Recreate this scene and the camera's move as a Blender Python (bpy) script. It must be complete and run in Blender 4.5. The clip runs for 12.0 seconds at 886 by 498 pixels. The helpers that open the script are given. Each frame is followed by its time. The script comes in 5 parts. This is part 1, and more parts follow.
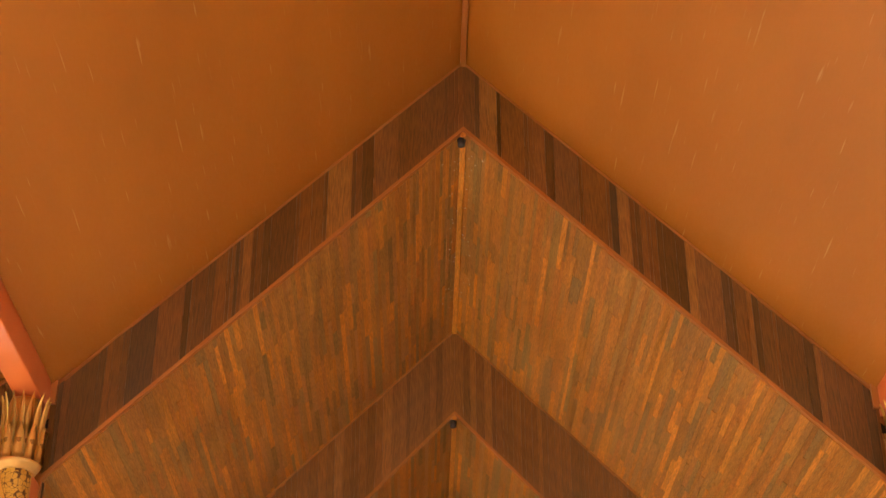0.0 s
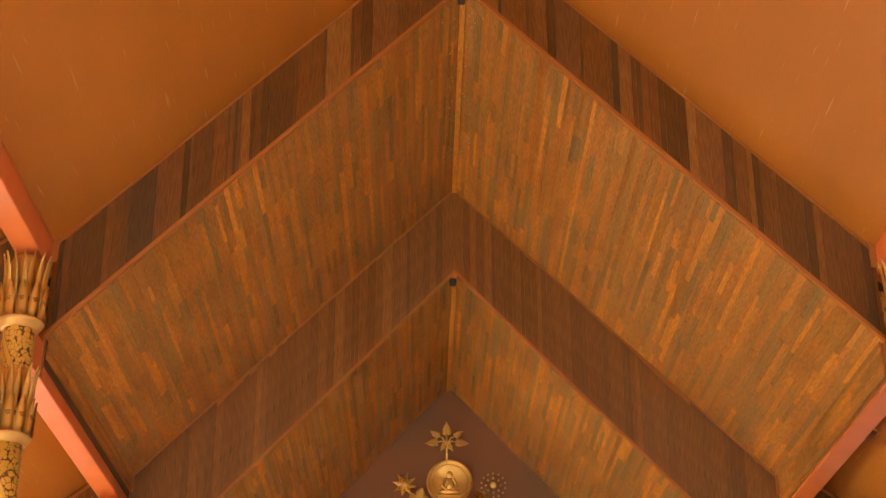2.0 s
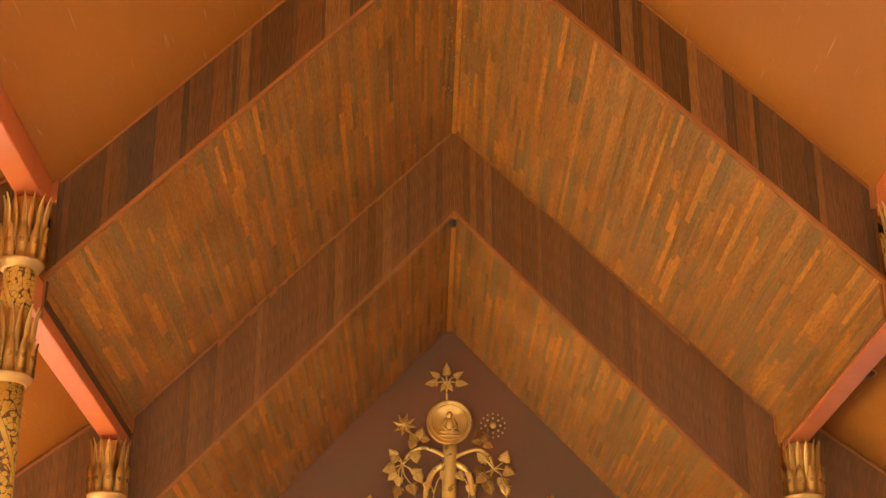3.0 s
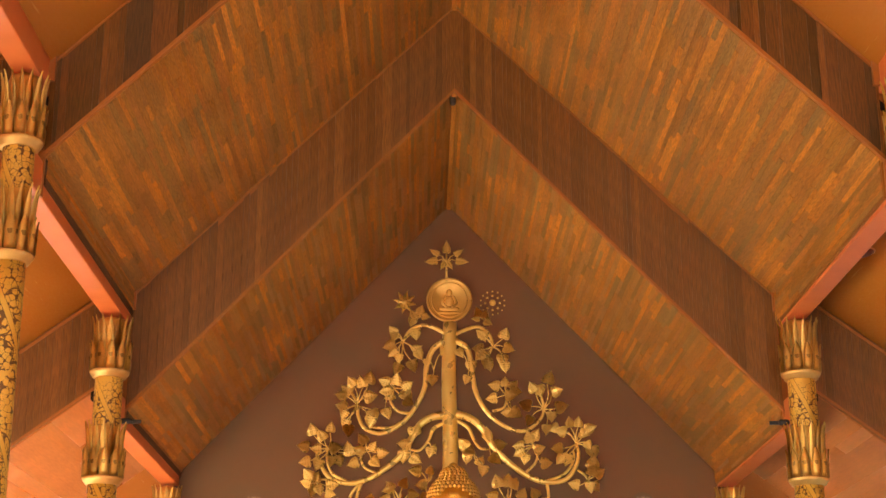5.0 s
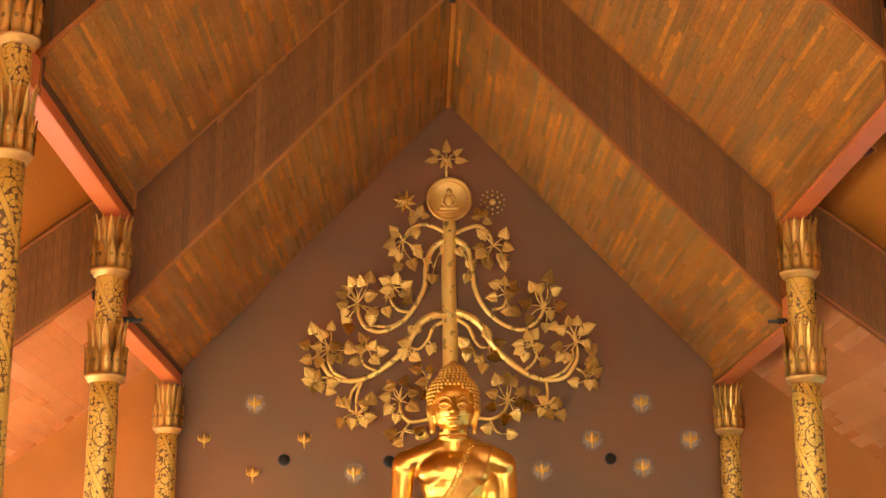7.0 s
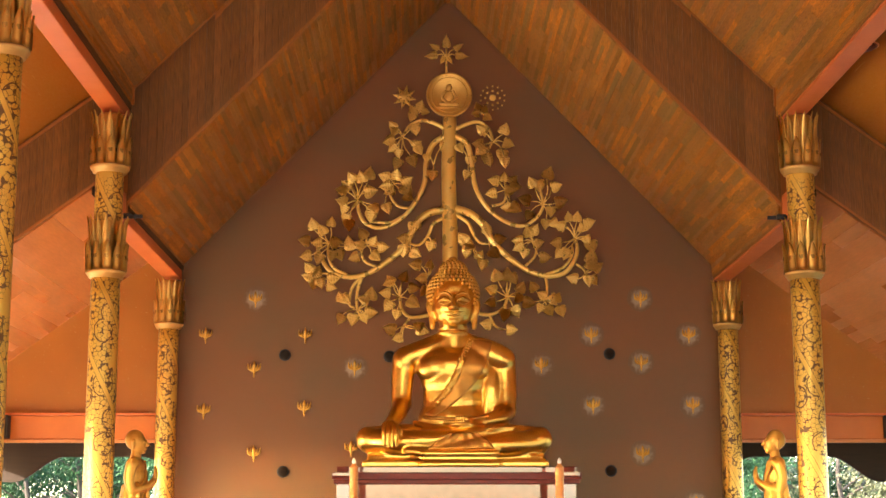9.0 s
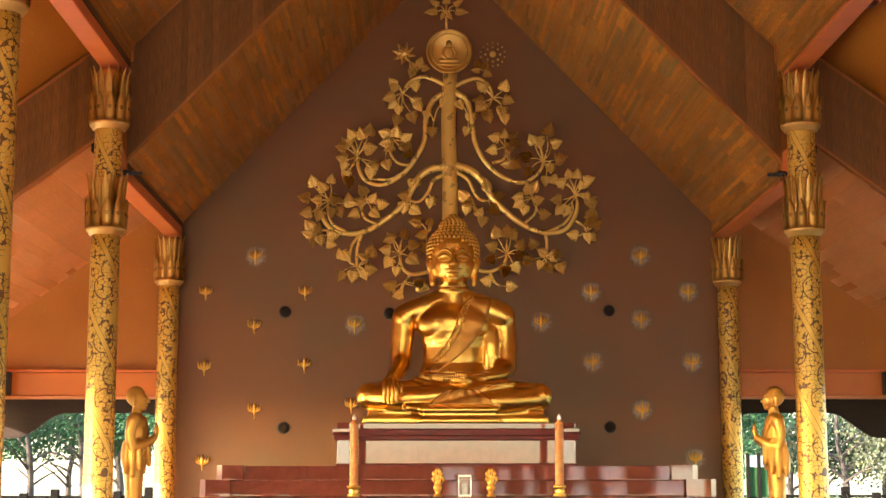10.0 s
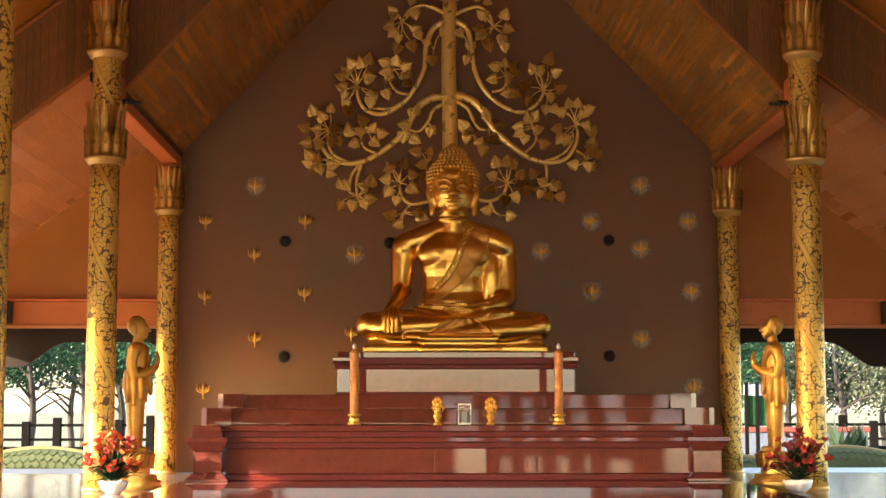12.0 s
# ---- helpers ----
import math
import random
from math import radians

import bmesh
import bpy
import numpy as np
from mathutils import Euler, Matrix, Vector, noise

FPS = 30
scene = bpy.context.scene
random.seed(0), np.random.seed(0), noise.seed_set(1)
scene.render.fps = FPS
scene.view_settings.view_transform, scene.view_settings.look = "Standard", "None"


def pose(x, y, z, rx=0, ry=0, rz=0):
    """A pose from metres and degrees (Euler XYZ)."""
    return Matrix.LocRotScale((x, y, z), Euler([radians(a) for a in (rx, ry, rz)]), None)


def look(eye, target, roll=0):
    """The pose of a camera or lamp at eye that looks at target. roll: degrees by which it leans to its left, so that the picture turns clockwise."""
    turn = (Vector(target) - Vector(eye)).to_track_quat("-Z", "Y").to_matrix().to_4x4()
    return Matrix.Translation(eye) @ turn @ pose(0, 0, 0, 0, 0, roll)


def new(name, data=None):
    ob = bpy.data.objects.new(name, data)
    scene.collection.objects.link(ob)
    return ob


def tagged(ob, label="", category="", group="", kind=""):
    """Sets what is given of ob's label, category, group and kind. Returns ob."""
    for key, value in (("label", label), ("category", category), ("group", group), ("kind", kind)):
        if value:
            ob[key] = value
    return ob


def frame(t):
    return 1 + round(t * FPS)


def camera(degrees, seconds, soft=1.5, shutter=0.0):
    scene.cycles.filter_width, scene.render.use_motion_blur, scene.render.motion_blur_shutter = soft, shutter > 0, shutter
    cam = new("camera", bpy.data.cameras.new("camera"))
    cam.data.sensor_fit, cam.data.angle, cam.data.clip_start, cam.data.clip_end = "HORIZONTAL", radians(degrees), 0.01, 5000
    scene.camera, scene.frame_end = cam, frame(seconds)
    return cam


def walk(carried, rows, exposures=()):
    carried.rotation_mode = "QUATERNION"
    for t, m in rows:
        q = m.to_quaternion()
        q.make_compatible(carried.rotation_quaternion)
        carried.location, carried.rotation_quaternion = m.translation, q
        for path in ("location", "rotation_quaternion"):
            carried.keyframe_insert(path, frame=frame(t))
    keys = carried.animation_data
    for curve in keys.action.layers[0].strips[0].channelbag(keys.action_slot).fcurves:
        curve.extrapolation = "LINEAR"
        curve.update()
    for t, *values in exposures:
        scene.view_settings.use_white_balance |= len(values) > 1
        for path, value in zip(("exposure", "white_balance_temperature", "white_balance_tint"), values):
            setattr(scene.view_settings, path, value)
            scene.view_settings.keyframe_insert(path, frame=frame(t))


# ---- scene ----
from mathutils.bvhtree import BVHTree

# stops of the clip's own exposure along the shot
EXPOSURES = [(0.0, 4.34, 7000, 13), (6.5, 4.42, 6950, 14), (9.5, 3.88, 6900, 15), (12.0, 3.0, 6750, 16)]

# ---------- camera: fixed stand in front of the altar, tilting down ----------
cam = camera(32.275, 12.0)
EYE = Vector((-0.407, 0.0, 0.9))
YAW, ROLL = -0.842, -0.054
PITCH = [
    (0.0, 29.907),
    (0.5, 28.492),
    (1.0, 27.062),
    (1.5, 25.993),
    (2.0, 24.627),
    (2.5, 23.645),
    (3.0, 22.426),
    (5.0, 17.869),
    (5.5, 16.813),
    (6.0, 15.939),
    (6.5, 15.000),
    (7.0, 14.100),
    (9.0, 10.217),
    (9.5, 9.395),
    (10.0, 8.606),
    (10.5, 7.811),
    (11.0, 7.038),
    (11.5, 6.450),
    (12.0, 5.970),
]


def aim(pitch):
    yaw, tilt = radians(YAW), radians(pitch)
    way = Vector((-math.sin(yaw) * math.cos(tilt), math.cos(yaw) * math.cos(tilt), math.sin(tilt)))
    return look(EYE, EYE + way, ROLL)


walk(cam, [(t, aim(a)) for t, a in PITCH], exposures=EXPOSURES)

# ---------- daylight ----------
SUN_ELEVATION, SUN_SIDE = 17.0, 240.0   # degrees; the side is counted clockwise from ahead (+y)
world = bpy.data.worlds.new("daylight")
scene.world = world
world.use_nodes = True
wt = world.node_tree
sky = wt.nodes.new("ShaderNodeTexSky")
sky.sky_type = "NISHITA"
sky.sun_disc = False
sky.sun_elevation = radians(SUN_ELEVATION)
sky.sun_rotation = radians(SUN_SIDE)
sky.dust_density = 1.4
wt.links.new(sky.outputs[0], wt.nodes["Background"].inputs[0])
wt.nodes["Background"].inputs[1].default_value = 0.15

sun = new("sun", bpy.data.lights.new("sun", "SUN"))
sun.data.energy = 3.0
sun.data.angle = radians(0.6)
sun.data.color = (1.0, 0.90, 0.75)
se, sa = radians(SUN_ELEVATION), radians(SUN_SIDE)
sun_way = Vector((math.sin(sa) * math.cos(se), math.cos(sa) * math.cos(se), math.sin(se)))
sun.matrix_world = look(sun_way * 60, (0, 0, 0))


# ---------- materials ----------
def material(name, base, other=None, rough=0.5, metal=0.0, scale=6.0, stretch=(1, 1, 1), grain=60.0, bump=0.15, coat=0.0, mix=0.5, streaks=None, ior=1.45):
    """Two-scale surface: broad blotches between two colours, fine grain in bump and roughness."""
    m = bpy.data.materials.new(name)
    m.use_nodes = True
    nt = m.node_tree
    b = nt.nodes["Principled BSDF"]
    other = other or tuple(c * 0.75 for c in base)
    tc = nt.nodes.new("ShaderNodeTexCoord")
    mp = nt.nodes.new("ShaderNodeMapping")
    mp.inputs["Scale"].default_value = stretch
    nt.links.new(tc.outputs["Object"], mp.inputs[0])
    n1 = nt.nodes.new("ShaderNodeTexNoise")
    n1.inputs["Scale"].default_value = scale
    n1.inputs["Detail"].default_value = 5
    n2 = nt.nodes.new("ShaderNodeTexNoise")
    n2.inputs["Scale"].default_value = grain
    n2.inputs["Detail"].default_value = 4
    for n in (n1, n2):
        nt.links.new(mp.outputs[0], n.inputs["Vector"])
    ramp = nt.nodes.new("ShaderNodeValToRGB")
    ramp.color_ramp.elements[0].position, ramp.color_ramp.elements[1].position = 0.5 - mix / 2, 0.5 + mix / 2
    ramp.color_ramp.elements[0].color = (*other, 1)
    ramp.color_ramp.elements[1].color = (*base, 1)
    nt.links.new(n1.outputs[0], ramp.inputs[0])
    colour = ramp.outputs[0]
    if streaks:
        mp2 = nt.nodes.new("ShaderNodeMapping")
        mp2.inputs["Scale"].default_value = (38, 1.5, 38)
        nt.links.new(tc.outputs["Object"], mp2.inputs[0])
        n3 = nt.nodes.new("ShaderNodeTexNoise")
        n3.inputs["Scale"].default_value, n3.inputs["Detail"].default_value = 1.0, 2
        nt.links.new(mp2.outputs[0], n3.inputs["Vector"])
        cut = nt.nodes.new("ShaderNodeMapRange")
        cut.inputs["From Min"].default_value, cut.inputs["From Max"].default_value = 0.69, 0.76
        cut.inputs["To Max"].default_value = 0.6
        nt.links.new(n3.outputs[0], cut.inputs[0])
        mix_node = nt.nodes.new("ShaderNodeMix")
        mix_node.data_type = "RGBA"
        nt.links.new(cut.outputs[0], mix_node.inputs[0])
        nt.links.new(colour, mix_node.inputs[6])
        mix_node.inputs[7].default_value = (*streaks, 1)
        colour = mix_node.outputs[2]
    nt.links.new(colour, b.inputs["Base Color"])
    b.inputs["IOR"].default_value = ior
    rr = nt.nodes.new("ShaderNodeMapRange")
    rr.inputs["To Min"].default_value, rr.inputs["To Max"].default_value = rough * 0.7, min(1, rough * 1.3)
    nt.links.new(n2.outputs[0], rr.inputs[0])
    nt.links.new(rr.outputs[0], b.inputs["Roughness"])
    bp = nt.nodes.new("ShaderNodeBump")
    bp.inputs["Strength"].default_value, bp.inputs["Distance"].default_value = bump, 0.01
    nt.links.new(n2.outputs[0], bp.inputs["Height"])
    nt.links.new(bp.outputs[0], b.inputs["Normal"])
    b.inputs["Metallic"].default_value = metal
    b.inputs["Coat Weight"].default_value = coat
    b.inputs["Coat Roughness"].default_value = 0.12
    return m


def wood_pieces(name, colours, per_object, stretch, rough=0.4, even=0.0):
    """Boards that differ piece by piece, with grain along their length."""
    m = bpy.data.materials.new(name)
    m.use_nodes = True
    nt = m.node_tree
    b = nt.nodes["Principled BSDF"]
    if per_object:
        src = nt.nodes.new("ShaderNodeObjectInfo").outputs["Random"]
    else:
        src = nt.nodes.new("ShaderNodeNewGeometry").outputs["Random Per Island"]
    ramp = nt.nodes.new("ShaderNodeValToRGB")
    el = ramp.color_ramp.elements
    while len(el) < len(colours):
        el.new(0.5)
    for i, c in enumerate(colours):
        el[i].position = i / (len(colours) - 1)
        el[i].color = (*c, 1)
    nt.links.new(src, ramp.inputs[0])
    tc = nt.nodes.new("ShaderNodeTexCoord")
    mp = nt.nodes.new("ShaderNodeMapping")
    mp.inputs["Scale"].default_value = stretch
    nt.links.new(tc.outputs["Object"], mp.inputs[0])
    grain = nt.nodes.new("ShaderNodeTexNoise")
    grain.inputs["Scale"].default_value, grain.inputs["Detail"].default_value = 14, 6
    nt.links.new(mp.outputs[0], grain.inputs["Vector"])
    stain = nt.nodes.new("ShaderNodeTexNoise")
    stain.inputs["Scale"].default_value, stain.inputs["Detail"].default_value = 1.1, 4
    nt.links.new(tc.outputs["Object"], stain.inputs["Vector"])
    g2 = nt.nodes.new("ShaderNodeMapRange")
    g2.inputs["From Min"].default_value, g2.inputs["From Max"].default_value = 0.3, 0.7
    g2.inputs["To Min"].default_value, g2.inputs["To Max"].default_value = 0.55 + 0.4 * even, 1.3 - 0.25 * even
    nt.links.new(grain.outputs[0], g2.inputs[0])
    s2 = nt.nodes.new("ShaderNodeMapRange")
    s2.inputs["From Min"].default_value, s2.inputs["From Max"].default_value = 0.3, 0.7
    s2.inputs["To Min"].default_value, s2.inputs["To Max"].default_value = 0.8 + 0.1 * even, 1.15 - 0.1 * even
    nt.links.new(stain.outputs[0], s2.inputs[0])
    mu = nt.nodes.new("ShaderNodeMath")
    mu.operation = "MULTIPLY"
    nt.links.new(g2.outputs[0], mu.inputs[0])
    nt.links.new(s2.outputs[0], mu.inputs[1])
    vm = nt.nodes.new("ShaderNodeVectorMath")
    vm.operation = "SCALE"
    nt.links.new(ramp.outputs[0], vm.inputs[0])
    nt.links.new(mu.outputs[0], vm.inputs["Scale"])
    nt.links.new(vm.outputs[0], b.inputs["Base Color"])
    vary = nt.nodes.new("ShaderNodeMapRange")
    vary.inputs["To Min"].default_value, vary.inputs["To Max"].default_value = rough * 0.7, rough * 1.4
    nt.links.new(src, vary.inputs[0])
    nt.links.new(vary.outputs[0], b.inputs["Roughness"])
    bp = nt.nodes.new("ShaderNodeBump")
    bp.inputs["Strength"].default_value, bp.inputs["Distance"].default_value = 0.2 * (1 - even), 0.006
    nt.links.new(grain.outputs[0], bp.inputs["Height"])
    nt.links.new(bp.outputs[0], b.inputs["Normal"])
    return m


def column_gilding():
    """Gilt plaster with a net of dark painted flowers and a plain band winding up through it."""
    m = bpy.data.materials.new("gilt_floral_column")
    m.use_nodes = True
    nt = m.node_tree
    b = nt.nodes["Principled BSDF"]
    tc = nt.nodes.new("ShaderNodeTexCoord")
    sep = nt.nodes.new("ShaderNodeSeparateXYZ")
    nt.links.new(tc.outputs["Object"], sep.inputs[0])

    def math_node(op, a, c=None):
        n = nt.nodes.new("ShaderNodeMath")
        n.operation = op
        for i, v in enumerate((a, c)):
            if v is None:
                continue
            if isinstance(v, (int, float)):
                n.inputs[i].default_value = v
            else:
                nt.links.new(v, n.inputs[i])
        return n.outputs[0]

    turn = math_node("ARCTAN2", sep.outputs[1], sep.outputs[0])
    winding = math_node("SINE", math_node("ADD", math_node("MULTIPLY", sep.outputs[2], 3.1), turn))
    band = math_node("LESS_THAN", math_node("ABSOLUTE", winding), 0.17)
    edge = math_node("LESS_THAN", math_node("ABSOLUTE", math_node("SUBTRACT", math_node("ABSOLUTE", winding), 0.19)), 0.016)
    warp = nt.nodes.new("ShaderNodeTexNoise")
    warp.inputs["Scale"].default_value = 7
    nt.links.new(tc.outputs["Object"], warp.inputs["Vector"])
    add = nt.nodes.new("ShaderNodeVectorMath")
    add.operation = "MULTIPLY_ADD"
    nt.links.new(warp.outputs["Color"], add.inputs[0])
    add.inputs[1].default_value = (0.05, 0.05, 0.05)
    nt.links.new(tc.outputs["Object"], add.inputs[2])

    def net_of(scale, width, vector):
        cells = nt.nodes.new("ShaderNodeTexVoronoi")
        cells.feature = "DISTANCE_TO_EDGE"
        cells.inputs["Scale"].default_value = scale
        cells.inputs["Randomness"].default_value = 0.7
        nt.links.new(vector, cells.inputs["Vector"])
        thick = nt.nodes.new("ShaderNodeTexNoise")
        thick.inputs["Scale"].default_value, thick.inputs["Detail"].default_value = scale * 0.8, 3
        nt.links.new(tc.outputs["Object"], thick.inputs["Vector"])
        wide = math_node("MULTIPLY", math_node("SUBTRACT", thick.outputs[0], 0.33), width)
        return math_node("LESS_THAN", cells.outputs["Distance"], wide)

    # packed round petals with dark gaps, and wide arcs through them
    def petals(scale):
        seeds = nt.nodes.new("ShaderNodeTexVoronoi")
        seeds.inputs["Scale"].default_value, seeds.inputs["Randomness"].default_value = scale, 0.7
        nt.links.new(add.outputs[0], seeds.inputs["Vector"])
        return seeds.outputs["Distance"]

    gap = math_node("GREATER_THAN", petals(20.0), 0.64)
    arc = math_node("LESS_THAN", math_node("ABSOLUTE", math_node("SUBTRACT", petals(3.1), 0.42)), 0.02)
    net = math_node("MAXIMUM", gap, math_node("LESS_THAN", petals(20.0), 0.07))

    plain = nt.nodes.new("ShaderNodeTexNoise")
    plain.inputs["Scale"].default_value = 3.2
    nt.links.new(tc.outputs["Object"], plain.inputs["Vector"])
    inked = math_node("LESS_THAN", plain.outputs[0], 0.62)
    net = math_node("MULTIPLY", math_node("MAXIMUM", math_node("MAXIMUM", net, arc), net_of(20.0, 0.17, add.outputs[0])), inked)
    ink = math_node("MAXIMUM", math_node("MULTIPLY", net, math_node("SUBTRACT", 1.0, band)), edge)
    mix = nt.nodes.new("ShaderNodeMix")
    mix.data_type = "RGBA"
    mix.inputs[6].default_value = (0.72, 0.44, 0.08, 1)
    mix.inputs[7].default_value = (0.13, 0.055, 0.008, 1)
    nt.links.new(ink, mix.inputs[0])
    nt.links.new(mix.outputs[2], b.inputs["Base Color"])
    nt.links.new(math_node("MULTIPLY", math_node("SUBTRACT", 1.0, ink), 0.35), b.inputs["Metallic"])
    b.inputs["Roughness"].default_value = 0.38
    bp = nt.nodes.new("ShaderNodeBump")
    bp.inputs["Strength"].default_value, bp.inputs["Distance"].default_value = 0.4, 0.004
    bp.invert = True
    nt.links.new(ink, bp.inputs["Height"])
    nt.links.new(bp.outputs[0], b.inputs["Normal"])
    return m


def polished(name, base, other, rough=0.06):
    m = material(name, base, other, rough=rough, scale=9, grain=220, bump=0.004, mix=0.4, ior=1.65)
    return m


GOLD = material("polished_gold_leaf", (0.88, 0.54, 0.12), (0.78, 0.45, 0.09), rough=0.30, metal=1.0, scale=4, grain=90, bump=0.05)
GOLD_OLD = material("aged_gilt", (0.86, 0.54, 0.14), (0.70, 0.40, 0.09), rough=0.36, metal=0.68, scale=7, grain=120, bump=0.2)
GILT_LEAF = material("bright_gilt_leaf", (1.0, 0.74, 0.22), (0.94, 0.62, 0.15), rough=0.29, metal=0.55, scale=5, grain=7, bump=0.01)
CAPITAL = material("gilt_capital_leaf", (0.95, 0.68, 0.20), (0.70, 0.44, 0.10), rough=0.3, metal=0.6, scale=5, grain=9, bump=0.012)
ROBE = material("satin_gold_cloth", (0.70, 0.34, 0.065), (0.58, 0.27, 0.05), rough=0.45, metal=0.75, scale=5, grain=80, bump=0.1)
GOLD_MATT = material("matt_gold_paint", (0.66, 0.36, 0.07), (0.54, 0.28, 0.05), rough=0.42, metal=0.55, scale=6, grain=90)
GOLD_PALE = material("pale_gilt_ring", (0.74, 0.45, 0.14), (0.58, 0.34, 0.09), rough=0.4, metal=0.55, scale=8, grain=120)
COLUMN = column_gilding()
ORANGE = material("orange_painted_board", (0.48, 0.172, 0.019), (0.40, 0.138, 0.014), rough=0.45, scale=1.4, stretch=(1, 0.25, 1), grain=50, bump=0.05, streaks=(0.60, 0.36, 0.14))
SALMON = wood_pieces("salmon_gloss_paint", [(0.64, 0.245, 0.075), (0.66, 0.255, 0.08), (0.65, 0.25, 0.077), (0.69, 0.275, 0.09), (0.64, 0.245, 0.075)], False, (3, 0.3, 3), 0.26, 0.9)
RED = material("orange_red_beam_paint", (0.78, 0.215, 0.06), (0.68, 0.17, 0.042), rough=0.35, scale=2.5, grain=80, bump=0.06)
TIE = material("orange_tie_beam_paint", (0.66, 0.20, 0.035), (0.57, 0.16, 0.026), rough=0.4, scale=2.5, grain=80, bump=0.06)
TRIM = material("brick_orange_trim_paint", (0.43, 0.155, 0.032), (0.37, 0.125, 0.024), rough=0.45, scale=5, grain=80)
WALL = material("brown_wall_paint", (0.178, 0.096, 0.038), (0.225, 0.092, 0.030), rough=0.5, scale=0.6, grain=70, bump=0.05, mix=0.22)
DARK = material("dark_eave_board", (0.022, 0.015, 0.011), (0.030, 0.020, 0.014), rough=0.75, stretch=(0.3, 1, 5), ior=1.25)
STRIPS = wood_pieces("teak_strip_ceiling", [(0.3410, 0.1373, 0.0225), (0.4180, 0.1737, 0.0255), (0.4554, 0.1737, 0.0225), (0.3157, 0.1789, 0.0428), (0.4422, 0.1550, 0.0210), (0.3663, 0.1498, 0.0240), (0.2783, 0.1674, 0.0473), (0.4807, 0.1851, 0.0240), (0.62, 0.25, 0.03), (0.36, 0.185, 0.04), (0.50, 0.19, 0.024), (0.26, 0.15, 0.042), (0.56, 0.22, 0.027), (0.70, 0.28, 0.034)], False, (11, 0.7, 11))
BOARDS = wood_pieces("stained_fascia_board", [(0.0974, 0.0427, 0.0078), (0.1599, 0.0641, 0.0109), (0.2195, 0.0817, 0.0128), (0.1361, 0.0545, 0.0092), (0.1985, 0.0731, 0.0122), (0.0885, 0.0427, 0.0103), (0.2178, 0.0828, 0.0135), (0.3279, 0.1325, 0.0181)], True, (11, 11, 0.6))
BOARDS_EVEN = wood_pieces("brown_fascia_board", [(0.165, 0.066, 0.0110), (0.225, 0.088, 0.0150), (0.190, 0.076, 0.0128), (0.250, 0.098, 0.0170), (0.170, 0.068, 0.0112), (0.320, 0.128, 0.0220)], True, (11, 11, 0.6))
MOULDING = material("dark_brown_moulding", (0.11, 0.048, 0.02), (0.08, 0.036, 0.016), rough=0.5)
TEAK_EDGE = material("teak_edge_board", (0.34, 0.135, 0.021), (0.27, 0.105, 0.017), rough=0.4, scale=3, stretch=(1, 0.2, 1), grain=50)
MARBLE = polished("polished_red_granite", (0.155, 0.040, 0.030), (0.12, 0.029, 0.022), 0.018)
MARBLE_DARK = material("dark_red_granite_moulding", (0.125, 0.014, 0.008), (0.10, 0.011, 0.006), rough=0.35, scale=9, grain=220, bump=0.004, ior=1.3)
DAIS = polished("mirror_polished_red_granite", (0.17, 0.05, 0.04), (0.13, 0.036, 0.03), 0.03)
TILE = polished("polished_floor_granite", (0.20, 0.155, 0.125), (0.15, 0.115, 0.092), 0.13)
STONE = material("matt_hall_floor_stone", (0.165, 0.128, 0.105), (0.12, 0.094, 0.075), rough=0.32, scale=2, grain=60)
PAVING = material("pale_paving", (0.58, 0.52, 0.44), (0.48, 0.43, 0.36), rough=0.85, scale=1.5, grain=30, bump=0.3)
SOIL = material("dry_garden_ground", (0.20, 0.18, 0.10), (0.10, 0.12, 0.045), rough=0.95, scale=0.8, grain=20, bump=0.5)
BARK = material("grey_bark", (0.05, 0.04, 0.034), (0.03, 0.025, 0.02), rough=0.9, scale=5, grain=25, bump=0.6)
LEAF = material("green_leaf", (0.018, 0.062, 0.024), (0.012, 0.040, 0.016), rough=0.6, scale=3, grain=40, ior=1.25)
LEAF_PALE = material("light_green_leaf", (0.075, 0.085, 0.04), (0.045, 0.055, 0.025), rough=0.5, scale=3, grain=40)
AGAVE = material("blue_green_sword_leaf", (0.05, 0.085, 0.045), (0.035, 0.06, 0.03), rough=0.6, scale=3, grain=40)
PETAL = material("red_petal", (0.80, 0.13, 0.09), (0.66, 0.08, 0.07), rough=0.5, scale=8)
PETAL_DARK = material("crimson_petal", (0.42, 0.05, 0.07), (0.52, 0.09, 0.08), rough=0.5, scale=8)
PETAL_ORANGE = material("orange_petal", (0.85, 0.34, 0.10), (0.78, 0.22, 0.07), rough=0.5, scale=8)
CERAMIC = material("white_glazed_ceramic", (0.78, 0.76, 0.72), (0.70, 0.67, 0.62), rough=0.15, grain=90, bump=0.02)
CANDLE = material("orange_carved_wax", (0.64, 0.27, 0.07), (0.50, 0.18, 0.04), rough=0.4, scale=14, grain=70, bump=0.5)
BLACK = material("black_plastic", (0.02, 0.02, 0.02), (0.03, 0.03, 0.03), rough=0.5)
FENCE = material("dark_weathered_fence", (0.006, 0.005, 0.005), (0.009, 0.008, 0.006), rough=0.95, ior=1.08)
SCALES = material("green_glazed_scales", (0.05, 0.072, 0.034), (0.075, 0.078, 0.03), rough=0.6, scale=6, grain=40, ior=1.2)
CREST = material("yellow_glazed_crest", (0.24, 0.18, 0.07), (0.17, 0.12, 0.045), rough=0.5, scale=6, ior=1.25)
SIGN_GREEN = material("green_sign_paint", (0.016, 0.06, 0.018), (0.013, 0.045, 0.015), rough=0.7, ior=1.2)


